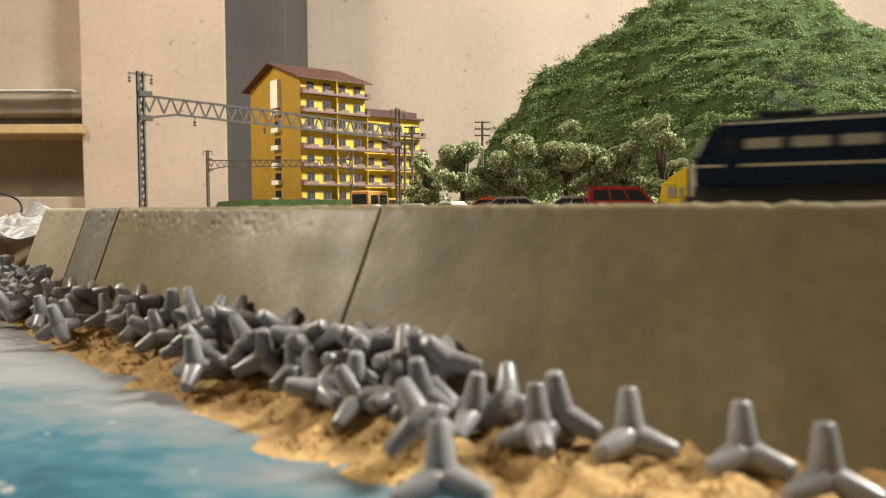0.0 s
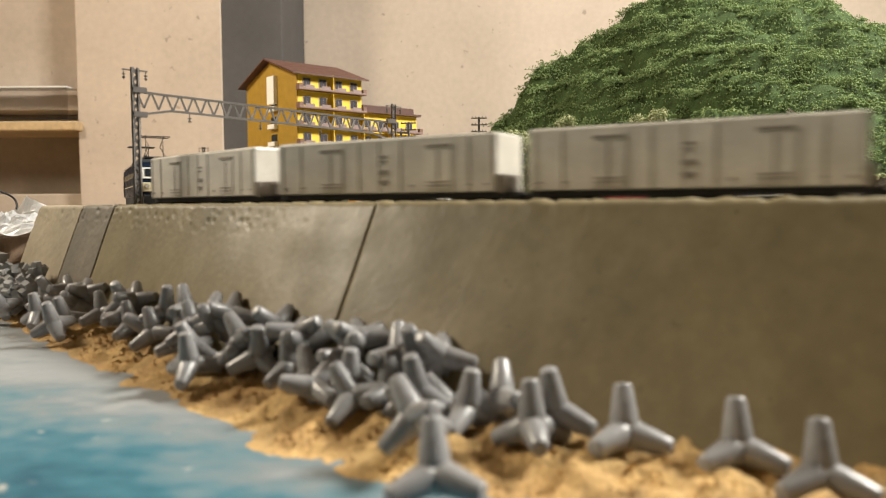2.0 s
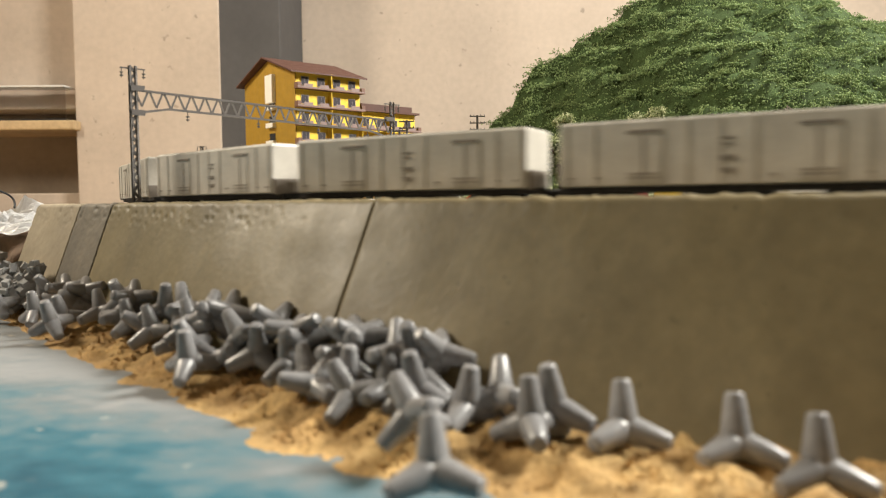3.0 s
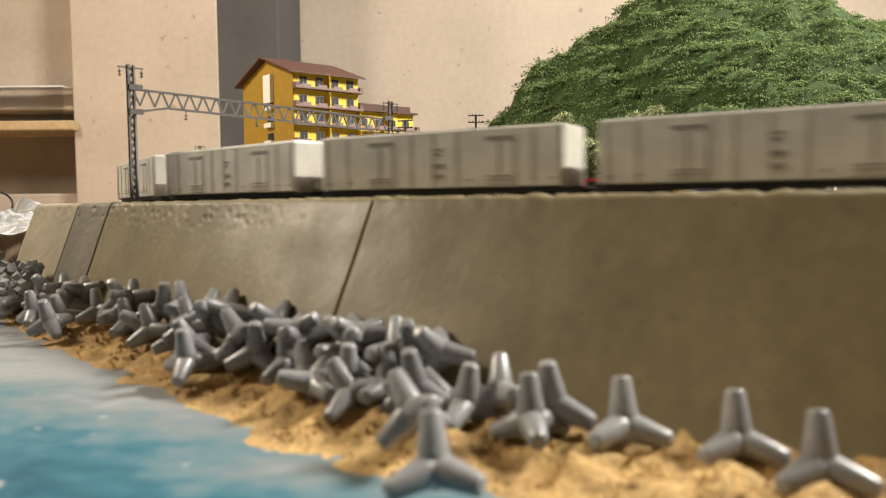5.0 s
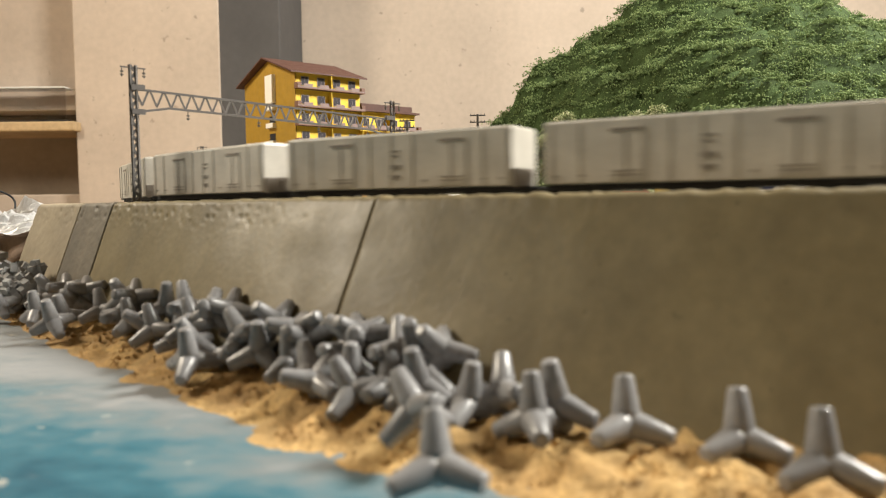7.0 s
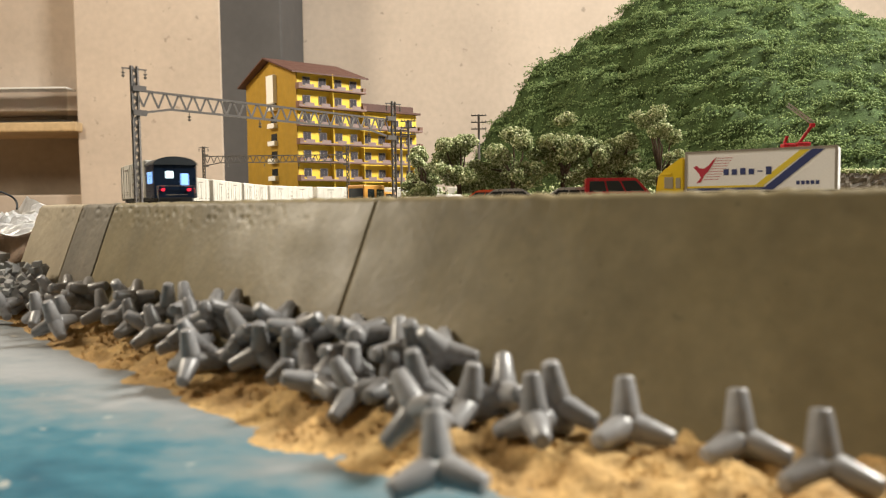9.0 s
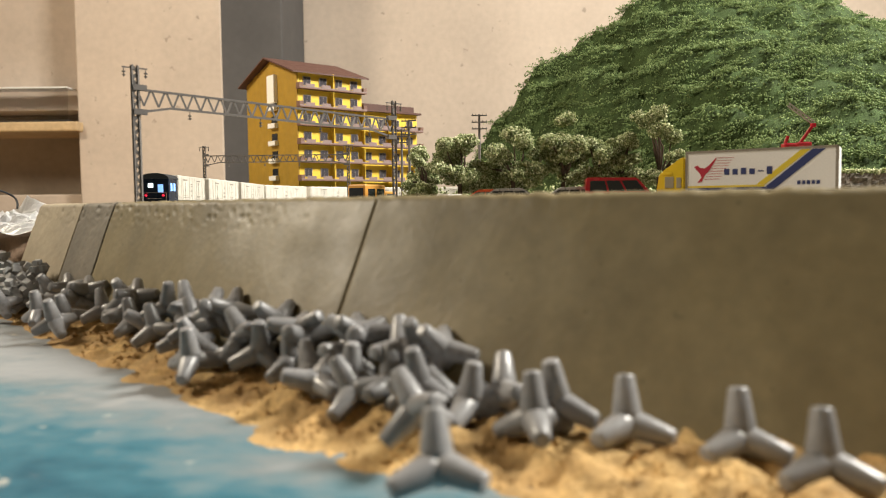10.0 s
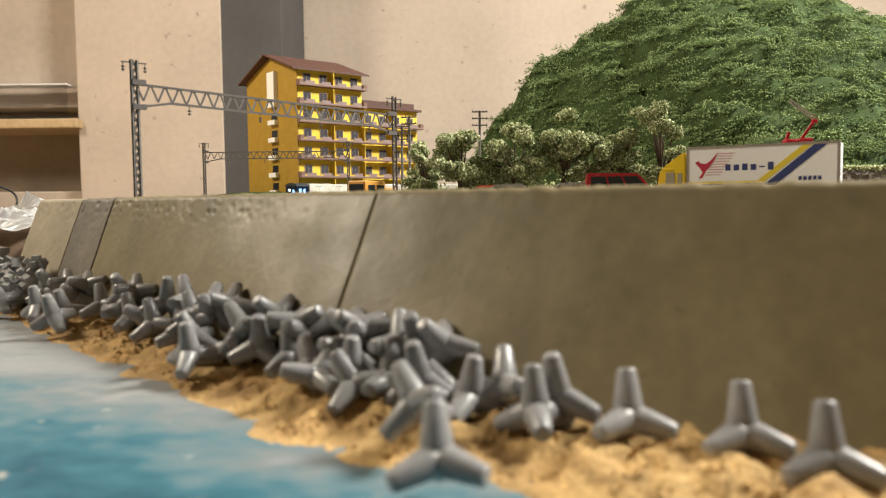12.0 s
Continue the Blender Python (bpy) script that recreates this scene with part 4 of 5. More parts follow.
# ---------------------------------------------------------------- foliage
def leaf_cloud(name, places, sizes, mat, parent=None, seed=1, squash=1.0):
    """Many small crumpled clumps as one mesh; each is a jittered eight-sided bit."""
    rng = np.random.default_rng(seed)
    n = len(places)
    unit = np.array([(1, 0, 0), (-1, 0, 0), (0, 1, 0), (0, -1, 0), (0, 0, 1), (0, 0, -1)], float)
    v = unit[None] * rng.uniform(0.45, 1.35, (n, 6, 1)) + rng.normal(0, 0.28, (n, 6, 3))
    v[:, :, 2] *= squash
    v = v * np.asarray(sizes)[:, None, None] + np.asarray(places)[:, None, :]
    tri = np.array([(0, 2, 4), (2, 1, 4), (1, 3, 4), (3, 0, 4), (2, 0, 5), (1, 2, 5), (3, 1, 5), (0, 3, 5)])
    faces = (tri[None] + 6 * np.arange(n)[:, None, None]).reshape(-1, 3)
    me = bpy.data.meshes.new(name)
    me.from_pydata(v.reshape(-1, 3).tolist(), [], faces.tolist())
    me.polygons.foreach_set("use_smooth", [True] * len(me.polygons))
    me.materials.append(mat)
    ob = new(name, me)
    if parent is not None:
        ob.parent = parent
    return ob


def foliage_material(name, dark, light, pale):
    """Leaf colour that differs from clump to clump."""
    m = bpy.data.materials.new(name)
    m.use_nodes = True
    n, l = m.node_tree.nodes, m.node_tree.links
    b = n["Principled BSDF"]
    b.inputs["Roughness"].default_value = 0.85
    b.inputs["Specular IOR Level"].default_value = 0.15
    g = n.new("ShaderNodeNewGeometry")
    r = n.new("ShaderNodeValToRGB")
    r.color_ramp.elements[0].color, r.color_ramp.elements[1].color = (*dark, 1), (*pale, 1)
    e = r.color_ramp.elements.new(0.55)
    e.color = (*light, 1)
    l.new(g.outputs["Random Per Island"], r.inputs["Fac"])
    l.new(r.outputs["Color"], b.inputs["Base Color"])
    return m


HILL_LEAF = foliage_material("hill_foam_foliage", (0.11, 0.16, 0.062), (0.175, 0.245, 0.095), (0.27, 0.35, 0.15))
TREE_LEAF = foliage_material("tree_foam_foliage", (0.09, 0.12, 0.045), (0.30, 0.35, 0.155), (0.74, 0.75, 0.52))
BARK = material("dark_bark", (0.07, 0.045, 0.03), 0.9, fine=0.3, fine_scale=900, bump=0.6)

RIDGE_X = (0.019, 0.043, 0.065, 0.093, 0.118, 0.145, 0.181, 0.233, 0.29, 0.352, 0.42, 0.468, 0.49, 0.535, 0.62, 0.80, 1.05)
RIDGE_Z = (0.0, 0.080, 0.108, 0.140, 0.166, 0.180, 0.206, 0.243, 0.268, 0.276, 0.266, 0.244, 0.226, 0.214, 0.19, 0.11, 0.0)


def hill_height(x, y):
    top = float(np.interp(x, RIDGE_X, RIDGE_Z))
    front = 0.86 - 0.34 * smooth(0.03, 0.30, x)
    f = (y - front) / (0.90 - front) if y < 0.90 else 1 - (y - 0.90) / 0.12
    f = max(0.0, min(1.0, f))
    z = top * f
    n = noise.noise(Vector((x * 9, y * 9, 0.5)))
    terrace = 0.0055 * smooth(0.10, 0.26, x) * math.sin((z + 0.012 * n) * 190)
    bumps = 0.013 * noise.noise(Vector((x * 22, y * 22, z * 20))) + 0.010 * noise.noise(Vector((x * 60, y * 60, z * 50)))
    return GROUND - 0.002 + z + (terrace + bumps) * smooth(0.0, 0.06, z)


def hill():
    ob = thing("hill", "steep wooded model hill covered in green foam foliage", "hill", kind="stuff")
    bm = bmesh.new()
    nx, ny = 150, 70
    grid = {}
    for i in range(nx + 1):
        for j in range(ny + 1):
            x, y = 0.012 + 1.038 * i / nx, 0.50 + 0.53 * j / ny
            grid[i, j] = bm.verts.new((x, y, hill_height(x, y)))
    for i in range(nx):
        for j in range(ny):
            bm.faces.new((grid[i, j], grid[i + 1, j], grid[i + 1, j + 1], grid[i, j + 1]))
    part("slope", bm, GRASS, ob, smooth=True)
    rng = np.random.default_rng(4)
    places, sizes = [], []
    while len(places) < 140000:
        x, y = 0.018 + 0.72 * rng.random() ** 1.2, rng.uniform(0.50, 0.93)
        z = hill_height(x, y)
        if z < GROUND + 0.002:
            continue
        clump = noise.noise(Vector((x * 48, y * 60, z * 85)))
        if clump < -0.10:
            continue
        tuft = rng.uniform(0.0020, 0.0056) * (1.25 + 0.8 * noise.noise(Vector((x * 40, y * 40, z * 40))))
        d = rng.normal(0, 1, (13, 3))
        d /= np.linalg.norm(d, axis=1)[:, None]
        d[:, 2] = np.abs(d[:, 2])
        places.extend((np.array((x, y, z + 0.006 * clump)) + d * tuft * np.array((1.6, 1.0, 0.85)) * rng.uniform(0.5, 1.0, (13, 1))).tolist())
        sizes.extend((rng.uniform(0.0006, 0.0011, 13) * (0.7 + 60 * tuft)).tolist())
    while len(places) < 155000:
        x, y = 0.018 + 0.72 * rng.random() ** 1.15, rng.uniform(0.50, 0.93)
        z = hill_height(x, y)
        if z > GROUND + 0.002:
            places.append((x, y, z + rng.uniform(-0.0006, 0.0012)))
            sizes.append(rng.uniform(0.0007, 0.0014))
    tagged(leaf_cloud("foliage", places, sizes, HILL_LEAF, ob, 5), kind="stuff")


hill()


def tree(x, y, height, width, seed, label):
    ob = thing("tree", label, "tree", "trees by the car park")
    ob.location = (x, y, GROUND)
    rng = random.Random(seed)
    bm = bmesh.new()
    lean = Vector((rng.uniform(-0.1, 0.1), rng.uniform(-0.1, 0.1), 1))
    fork = lean * height * 0.42
    rod(bm, (0, 0, -0.001), lean * height * 0.2, 0.0022, 0.0016, 10)
    rod(bm, lean * height * 0.2, fork, 0.0016, 0.0012, 10)
    tips = []
    for k in range(13):
        a = k * 2.4 + rng.uniform(-0.4, 0.4)
        r = width * rng.uniform(0.14, 0.55)
        tip = Vector((math.cos(a) * r, math.sin(a) * r, height * rng.uniform(0.30, 0.90)))
        mid = fork.lerp(tip, 0.5) + Vector((rng.uniform(-1, 1), rng.uniform(-1, 1), rng.uniform(-1, 1))) * 0.003
        start = fork * rng.uniform(0.7, 1.0)
        rod(bm, start, mid, 0.0009, 0.0006, 7)
        rod(bm, mid, tip, 0.0006, 0.0003, 7)
        tips.append(tip)
    tips.append(Vector((0, 0, height * 0.86)))
    part("trunk", bm, BARK, ob)
    gen = np.random.default_rng(seed)
    places = []
    for tip in tips:
        for sub in range(3):
            rad = width * rng.uniform(0.11, 0.21)
            c = np.array(tip) + gen.normal(0, 0.6, 3) * rad * np.array((1, 1, 0.7))
            d = gen.normal(0, 1, (330, 3))
            d /= np.linalg.norm(d, axis=1)[:, None]
            pts = c + d * rad * np.array((1.1, 1.1, 0.85)) * gen.uniform(0.5, 1.06, (330, 1))
            places.extend(pts[(pts[:, 2] > height * 0.24) & (pts[:, 2] < height)].tolist())
    sizes = gen.uniform(0.0004, 0.0009, len(places))
    leaf_cloud("crown", places, sizes, TREE_LEAF, ob, seed)
    return ob


TREES = ((-0.026, 0.52, 0.047, 0.021), (0.026, 0.50, 0.051, 0.031), (0.092, 0.50, 0.058, 0.036), (0.160, 0.50, 0.069, 0.031),
         (0.206, 0.51, 0.050, 0.027), (0.240, 0.51, 0.055, 0.026), (0.288, 0.50, 0.068, 0.028))
for k, (u, y, h, w) in enumerate(TREES):
    tree(u * y, y, h, w, 20 + k, "broad pale-green foam tree with dark forked trunk")
random.seed(3)
for k in range(26):
    u = -0.045 + 0.36 * k / 25
    y = 0.535 + random.uniform(-0.02, 0.02)
    gen = np.random.default_rng(100 + k)
    rad = random.uniform(0.007, 0.0115)
    pts = gen.normal(0, 0.5, (700, 3)) * rad
    pts[:, 2] = np.abs(pts[:, 2]) * 1.15
    ob = leaf_cloud("bush", pts.tolist(), gen.uniform(0.0006, 0.0014, 700), TREE_LEAF, None, 60 + k)
    ob.location = (u * y, y, GROUND)
    tagged(ob, "low dark-green foam bush under the trees", "bush", "bushes under the trees")


# ---------------------------------------------------------------- the lawn under the house
def lawn():
    bm = bmesh.new()
    outline = [(-0.292, 1.05), (-0.25, 1.045), (-0.195, 1.062), (-0.03, 1.195), (0.02, 1.26), (-0.10, 1.45), (-0.42, 1.35)]
    n = len(outline)
    lo = [bm.verts.new((x, y, GROUND - 0.001)) for x, y in outline]
    c = Vector((-0.17, 1.22, 0))
    hi = [bm.verts.new((x + (c.x - x) * 0.05, y + (c.y - y) * 0.05, GROUND + 0.0215)) for x, y in outline]
    for i in range(n):
        bm.faces.new((lo[i], lo[(i + 1) % n], hi[(i + 1) % n], hi[i]))
    bm.faces.new(hi)
    tagged(link_mesh("lawn", bm, GRASS), "raised green flock lawn round the apartment house", "lawn", kind="structure")


lawn()


# ---------------------------------------------------------------- vehicles in the car park
RED = material("red_car_paint", (0.42, 0.012, 0.025), 0.25, coat=0.5, fine=0.03)
ORANGE = material("orange_red_paint", (0.62, 0.10, 0.03), 0.3, coat=0.4, fine=0.03)
BUS_ORANGE = material("orange_bus_paint", (0.62, 0.30, 0.06), 0.45, fine=0.04)
SILVER_PAINT = material("silver_car_paint", (0.46, 0.47, 0.48), 0.28, 0.6, fine=0.03)
WHITE_PAINT = material("white_car_paint", (0.75, 0.75, 0.74), 0.3, coat=0.3, fine=0.02)
TRUCK_YELLOW = material("yellow_cab_paint", (0.70, 0.50, 0.02), 0.35, fine=0.03, broad=0.05)
BOX_GREY = material("pale_grey_box_print", (0.80, 0.80, 0.82), 0.5, fine=0.04, fine_scale=1500)
PRINT_BLUE = material("navy_print", (0.03, 0.045, 0.16), 0.5)
PRINT_YELLOW = material("yellow_print", (0.70, 0.55, 0.05), 0.5)
PRINT_RED = material("dark_red_print", (0.42, 0.02, 0.05), 0.5)
TYRE = material("black_tyre", (0.012, 0.012, 0.012), 0.8)


def wheel(parent, x, y, r):
    bm = bmesh.new()
    rod(bm, (x, y - 0.0011, r), (x, y + 0.0011, r), r, sides=18)
    w = part("wheel", bm, TYRE, parent)
    bm = bmesh.new()
    rod(bm, (x, y - 0.0013, r), (x, y + 0.0013, r), r * 0.55, sides=14)
    part("rim", bm, SILVER, w, "silver rim")


def car_model(name, label, m, lower, cabin, width, paint, glass_top=0.0008):
    """lower and cabin are side outlines (x, z); the cabin tapers in and carries the windows."""
    ob = thing(name, label, "car", "vehicles in the car park")
    ob.matrix_world = m
    bm = bmesh.new()
    polygon_prism(bm, lower, -width / 2, width / 2)
    bmesh.ops.bevel(bm, geom=list(bm.edges), offset=0.0006, segments=2, affect="EDGES")
    part("body", bm, paint, ob, smooth=False)
    bm = bmesh.new()
    vs = polygon_prism(bm, cabin, -width / 2 + 0.0003, width / 2 - 0.0003)
    base, top = min(z for _, z in cabin), max(z for _, z in cabin)
    for v in vs:
        v.co.y *= 1 - 0.16 * (v.co.z - base) / (top - base)
    bmesh.ops.bevel(bm, geom=list(bm.edges), offset=0.0004, segments=2, affect="EDGES")
    roof = part("cabin", bm, paint, ob)
    xs = sorted(x for x, _ in cabin)
    for side in (-1, 1):
        for f0, f1 in ((-0.86, -0.32), (-0.26, 0.24), (0.30, 0.86)):
            bm = bmesh.new()
            half_b, half_t = (xs[-1] - xs[0]) / 2, (xs[-2] - xs[1]) / 2
            mid_b, mid_t = (xs[-1] + xs[0]) / 2, (xs[-2] + xs[1]) / 2
            zb, zt = base + (top - base) * 0.16, top - glass_top - (top - base) * 0.10
            quad = []
            for f, z in ((f0, zb), (f1, zb), (f1, zt), (f0, zt)):
                k = (z - base) / (top - base)
                x = (mid_b + f * half_b) * (1 - k) + (mid_t + f * half_t) * k
                y = side * ((width / 2 - 0.0003) * (1 - 0.16 * k) + 0.00012)
                quad.append((x, y, z))
            a = [bm.verts.new(p) for p in quad]
            b2 = [bm.verts.new((p[0], p[1] - side * 0.0004, p[2])) for p in quad]
            bm.faces.new(a), bm.faces.new(b2)
            for i in range(4):
                bm.faces.new((a[i], a[(i + 1) % 4], b2[(i + 1) % 4], b2[i]))
            part("window", bm, DARK_GLASS, roof)
    length = max(x for x, _ in lower)
    start = min(x for x, _ in lower)
    for x in (start + (length - start) * 0.19, start + (length - start) * 0.81):
        for y in (-width / 2 + 0.0008, width / 2 - 0.0008):
            wheel(ob, x, y, 0.0021)
    for x, mat, what in ((length - 0.0002, SILVER, "headlight"), (start - 0.0002, PRINT_RED, "tail_light")):
        for y in (-width / 2 + 0.0018, width / 2 - 0.0018):
            bm = bmesh.new()
            box(bm, x - 0.0003, x + 0.0005, y - 0.0011, y + 0.0011, 0.0046, 0.0058, 0.0002)
            part(what, bm, mat, ob)
    return ob


SEDAN = [(-0.0155, 0.0018), (0.0155, 0.0018), (0.0158, 0.0048), (0.0085, 0.0060), (-0.0120, 0.0064), (-0.0156, 0.0056)]
SEDAN_TOP = [(-0.0135, 0.0060), (0.0088, 0.0058), (0.0030, 0.0096), (-0.0075, 0.0098)]
VAN_LOW = [(-0.0155, 0.0020), (0.0160, 0.0020), (0.0164, 0.0056), (0.0108, 0.0078), (-0.0155, 0.0080)]
VAN_TOP = [(-0.0154, 0.0078), (0.0118, 0.0076), (0.0058, 0.0142), (-0.0146, 0.0145)]


def parked(u, y, turn, k=1.3):
    return Matrix.Translation((u * y, y, GROUND)) @ Matrix.Rotation(math.radians(turn), 4, "Z") @ Matrix.Diagonal((k, k, k, 1))


car_model("minivan", "glossy red minivan parked beyond the tracks", parked(0.2395, 0.365, -6, 1.16), VAN_LOW, VAN_TOP, 0.0112, RED)
car_model("sedan", "silver sedan parked beyond the tracks", parked(0.168, 0.375, 175), SEDAN, SEDAN_TOP, 0.0112, SILVER_PAINT)
car_model("sedan", "silver sedan with dark windows parked beside a red one", parked(0.082, 0.392, 172), SEDAN, SEDAN_TOP, 0.0112, SILVER_PAINT)
car_model("sedan", "orange-red sedan parked behind a silver one", parked(0.060, 0.415, 168), SEDAN, SEDAN_TOP, 0.0112, ORANGE)
car_model("sedan", "white sedan parked under the trees", parked(0.013, 0.43, -60, 1.1), SEDAN, SEDAN_TOP, 0.0112, WHITE_PAINT)
car_model("sedan", "white sedan parked beside the gantry mast", parked(-0.047, 0.46, 170, 1.0), SEDAN, SEDAN_TOP, 0.0112, WHITE_PAINT)
car_model("sedan", "pale silver sedan parked before the bus", parked(-0.104, 0.47, 165, 0.95), SEDAN, SEDAN_TOP, 0.0112, WHITE_PAINT)


def minibus():
    ob = thing("minibus", "orange minibus with dark windscreen and flat roof", "bus", "vehicles in the car park")
    ob.matrix_world = parked(-0.099, 0.52, -118, 1.0)
    bm = bmesh.new()
    box(bm, -0.012, 0.014, -0.0070, 0.0070, 0.002, 0.0190, 0.0010)
    body = part("body", bm, BUS_ORANGE, ob)
    bm = bmesh.new()
    box(bm, -0.027, -0.0122, -0.0066, 0.0066, 0.002, 0.0145, 0.0008)
    rear = part("rear_body", bm, BUS_ORANGE, ob)
    bm = bmesh.new()
    box(bm, 0.0136, 0.0143, -0.0058, 0.0058, 0.0098, 0.0166, 0.0003)
    part("windscreen", bm, DARK_GLASS, body)
    for side in (-1, 1):
        for x0, x1, z1, p in ((0.002, 0.010, 0.0160, body), (-0.010, -0.001, 0.0160, body), (-0.025, -0.014, 0.0128, rear)):
            y = side * (0.0070 if p is body else 0.0066)
            bm = bmesh.new()
            box(bm, x0, x1, y - 0.0002, y + 0.0002, 0.0095, z1, 0.0001)
            part("window", bm, DARK_GLASS, p)
    for x in (-0.020, 0.008):
        for y in (-0.006, 0.006):
            wheel(ob, x, y, 0.0026)


minibus()


def box_truck():
    ob = thing("box_truck", "yellow-cabbed box truck with pale grey printed cargo box", "truck", "vehicles in the car park")
    # own space: x towards the rear, -y is the printed side
    a, b = Vector((0.1145, 0.352, GROUND)), Vector((0.1680, 0.318, GROUND))
    turn = math.atan2(b.y - a.y, b.x - a.x)
    ob.matrix_world = Matrix.Translation(a) @ Matrix.Rotation(turn, 4, "Z")
    L, W, z0, z1 = (b - a).length, 0.0165, 0.0092, 0.0276
    bm = bmesh.new()
    box(bm, 0, L, 0, W, z0, z1, 0.0003)
    cargo = part("cargo_box", bm, BOX_GREY, ob)
    bm = bmesh.new()
    for (x0, x1, y0, y1, za, zb) in ((0, L, -0.0003, 0.0004, z1 - 0.0007, z1 + 0.0003), (L - 0.0009, L + 0.0003, -0.0003, 0.0004, z0, z1), (0, 0.0007, -0.0003, 0.0004, z0, z1)):
        box(bm, x0, x1, y0, y1, za, zb)
    part("edge_trim", bm, CAR_TRIM, cargo, "grey metal edge trim")

    def print_shape(pts, mat, name, out=0.00012):
        bm = bmesh.new()
        polygon_prism(bm, pts, -out, 0.0001)
        return part(name, bm, mat, cargo)
    h = z1 - z0
    k = L * 0.54
    print_shape([(0.001, z0 + 0.0017), (k, z0 + 0.0017), (k + 0.0006, z0 + 0.0026), (0.001, z0 + 0.0026)], PRINT_YELLOW, "yellow_line")
    print_shape([(k - 0.0032, z0 + 0.0027), (k + 0.0006, z0 + 0.0027), (L * 0.835, z1 - 0.0009), (L * 0.775, z1 - 0.0009)], PRINT_YELLOW, "yellow_band", 0.00010)
    print_shape([(0.001, z0 + 0.0005), (k + 0.002, z0 + 0.0005), (k + 0.0005, z0 + 0.0016), (0.001, z0 + 0.0016)], PRINT_BLUE, "navy_line")
    print_shape([(k + 0.0006, z0 + 0.0016), (k + 0.0020, z0 + 0.0005), (k + 0.0042, z0 + 0.0005), (L * 0.925, z1 - 0.0009), (L * 0.845, z1 - 0.0009)], PRINT_BLUE, "navy_band", 0.00014)
    # plain leaping mark with speed lines
    mark = [(0.06, 0.62), (0.085, 0.66), (0.10, 0.60), (0.135, 0.58), (0.17, 0.66), (0.205, 0.80), (0.225, 0.86), (0.20, 0.70), (0.165, 0.50), (0.14, 0.42), (0.115, 0.24), (0.085, 0.22), (0.115, 0.36), (0.10, 0.46)]
    print_shape([(L * x, z0 + h * z) for x, z in mark], PRINT_RED, "red_mark")
    for i in range(9):
        z = z0 + h * (0.30 + 0.065 * i)
        x = L * (0.135 + 0.012 * i)
        print_shape([(x, z), (x + L * 0.105, z), (x + L * 0.105, z + 0.00022), (x, z + 0.00022)], PRINT_RED, "speed_line", 0.00008)
    for i, (low, high) in enumerate(((0.40, 0.55), (0.40, 0.54), (0.40, 0.56), (0.40, 0.54), (0.46, 0.49), (0.39, 0.58))):
        bm = bmesh.new()
        x = L * (0.272 + 0.057 * i)
        box(bm, x, x + L * 0.036, -0.00012, 0.0001, z0 + h * low, z0 + h * high)
        part("name_bar", bm, PRINT_BLUE, cargo, "plain dark bar")
    for i in range(5):
        bm = bmesh.new()
        x = L * (0.752 + 0.030 * i)
        box(bm, x, x + L * 0.021, -0.00012, 0.0001, z0 + h * 0.13, z0 + h * 0.22)
        part("name_bar", bm, PRINT_BLUE, cargo, "plain dark bar")
    # cab
    bm = bmesh.new()
    outline = [(-0.0005, 0.0030), (-0.0118, 0.0030), (-0.0124, 0.0090), (-0.0112, 0.0158), (-0.0085, 0.0172), (-0.0018, 0.0226), (-0.0005, 0.0226)]
    polygon_prism(bm, [(x * 1.13, z * 1.13) for x, z in outline], 0.0004, W - 0.0004)
    bmesh.ops.bevel(bm, geom=list(bm.edges), offset=0.0006, segments=2, affect="EDGES")
    cab = part("cab", bm, TRUCK_YELLOW, ob, "yellow cab")
    bm = bmesh.new()
    box(bm, -0.0142, -0.0128, 0.0016, W - 0.0016, 0.0108, 0.0168, 0.0003)
    part("windscreen", bm, DARK_GLASS, cab)
    for y in (0.0004, W - 0.0004):
        bm = bmesh.new()
        box(bm, -0.0098, -0.0056, y - 0.0002, y + 0.0002, 0.0111, 0.0165, 0.0001)
        part("window", bm, WINDOW_PALE, cab, "pale side window")
        bm = bmesh.new()
        box(bm, -0.0044, -0.0022, y - 0.0002, y + 0.0002, 0.0111, 0.0160, 0.0001)
        part("window", bm, WINDOW_PALE, cab, "pale side window")
    bm = bmesh.new()
    box(bm, -0.0118, -0.0062, 0.0001, W - 0.0001, 0.0172, 0.0185, 0.0003)
    part("visor", bm, TRUCK_YELLOW, cab)
    bm = bmesh.new()
    box(bm, -0.011, L - 0.001, 0.002, W - 0.002, 0.0040, 0.0091)
    part("chassis", bm, BLACK, ob)
    for x in (-0.006, L * 0.62, L * 0.80):
        for y in (0.0016, W - 0.0016):
            wheel(ob, x, y, 0.0036)


box_truck()


# ---------------------------------------------------------------- poles, crane, retaining wall
def utility_pole(x, y, height, arms, turn):
    ob = thing("utility_pole", "grey utility pole with stacked cross arms", "utility pole", "utility poles")
    ob.matrix_world = Matrix.Translation((x, y, GROUND)) @ Matrix.Rotation(math.radians(turn), 4, "Z")
    bm = bmesh.new()
    rod(bm, (0, 0, -0.001), (0, 0, height), 0.0013, 0.0010, 12)
    part("pole", bm, STEEL_GREY, ob)
    for k in range(arms):
        z = height - 0.0012 - 0.0058 * k
        bm = bmesh.new()
        box(bm, -0.0068, 0.0068, -0.0016, -0.0006, z - 0.0005, z + 0.0005)
        arm = part("cross_arm", bm, STEEL_GREY, ob)
        for dx in (-0.006, -0.003, 0.003, 0.006):
            bm = bmesh.new()
            rod(bm, (dx, -0.0011, z + 0.0004), (dx, -0.0011, z + 0.0016), 0.0004, 0.0003, 8)
            part("insulator", bm, STEEL_GREY, arm)


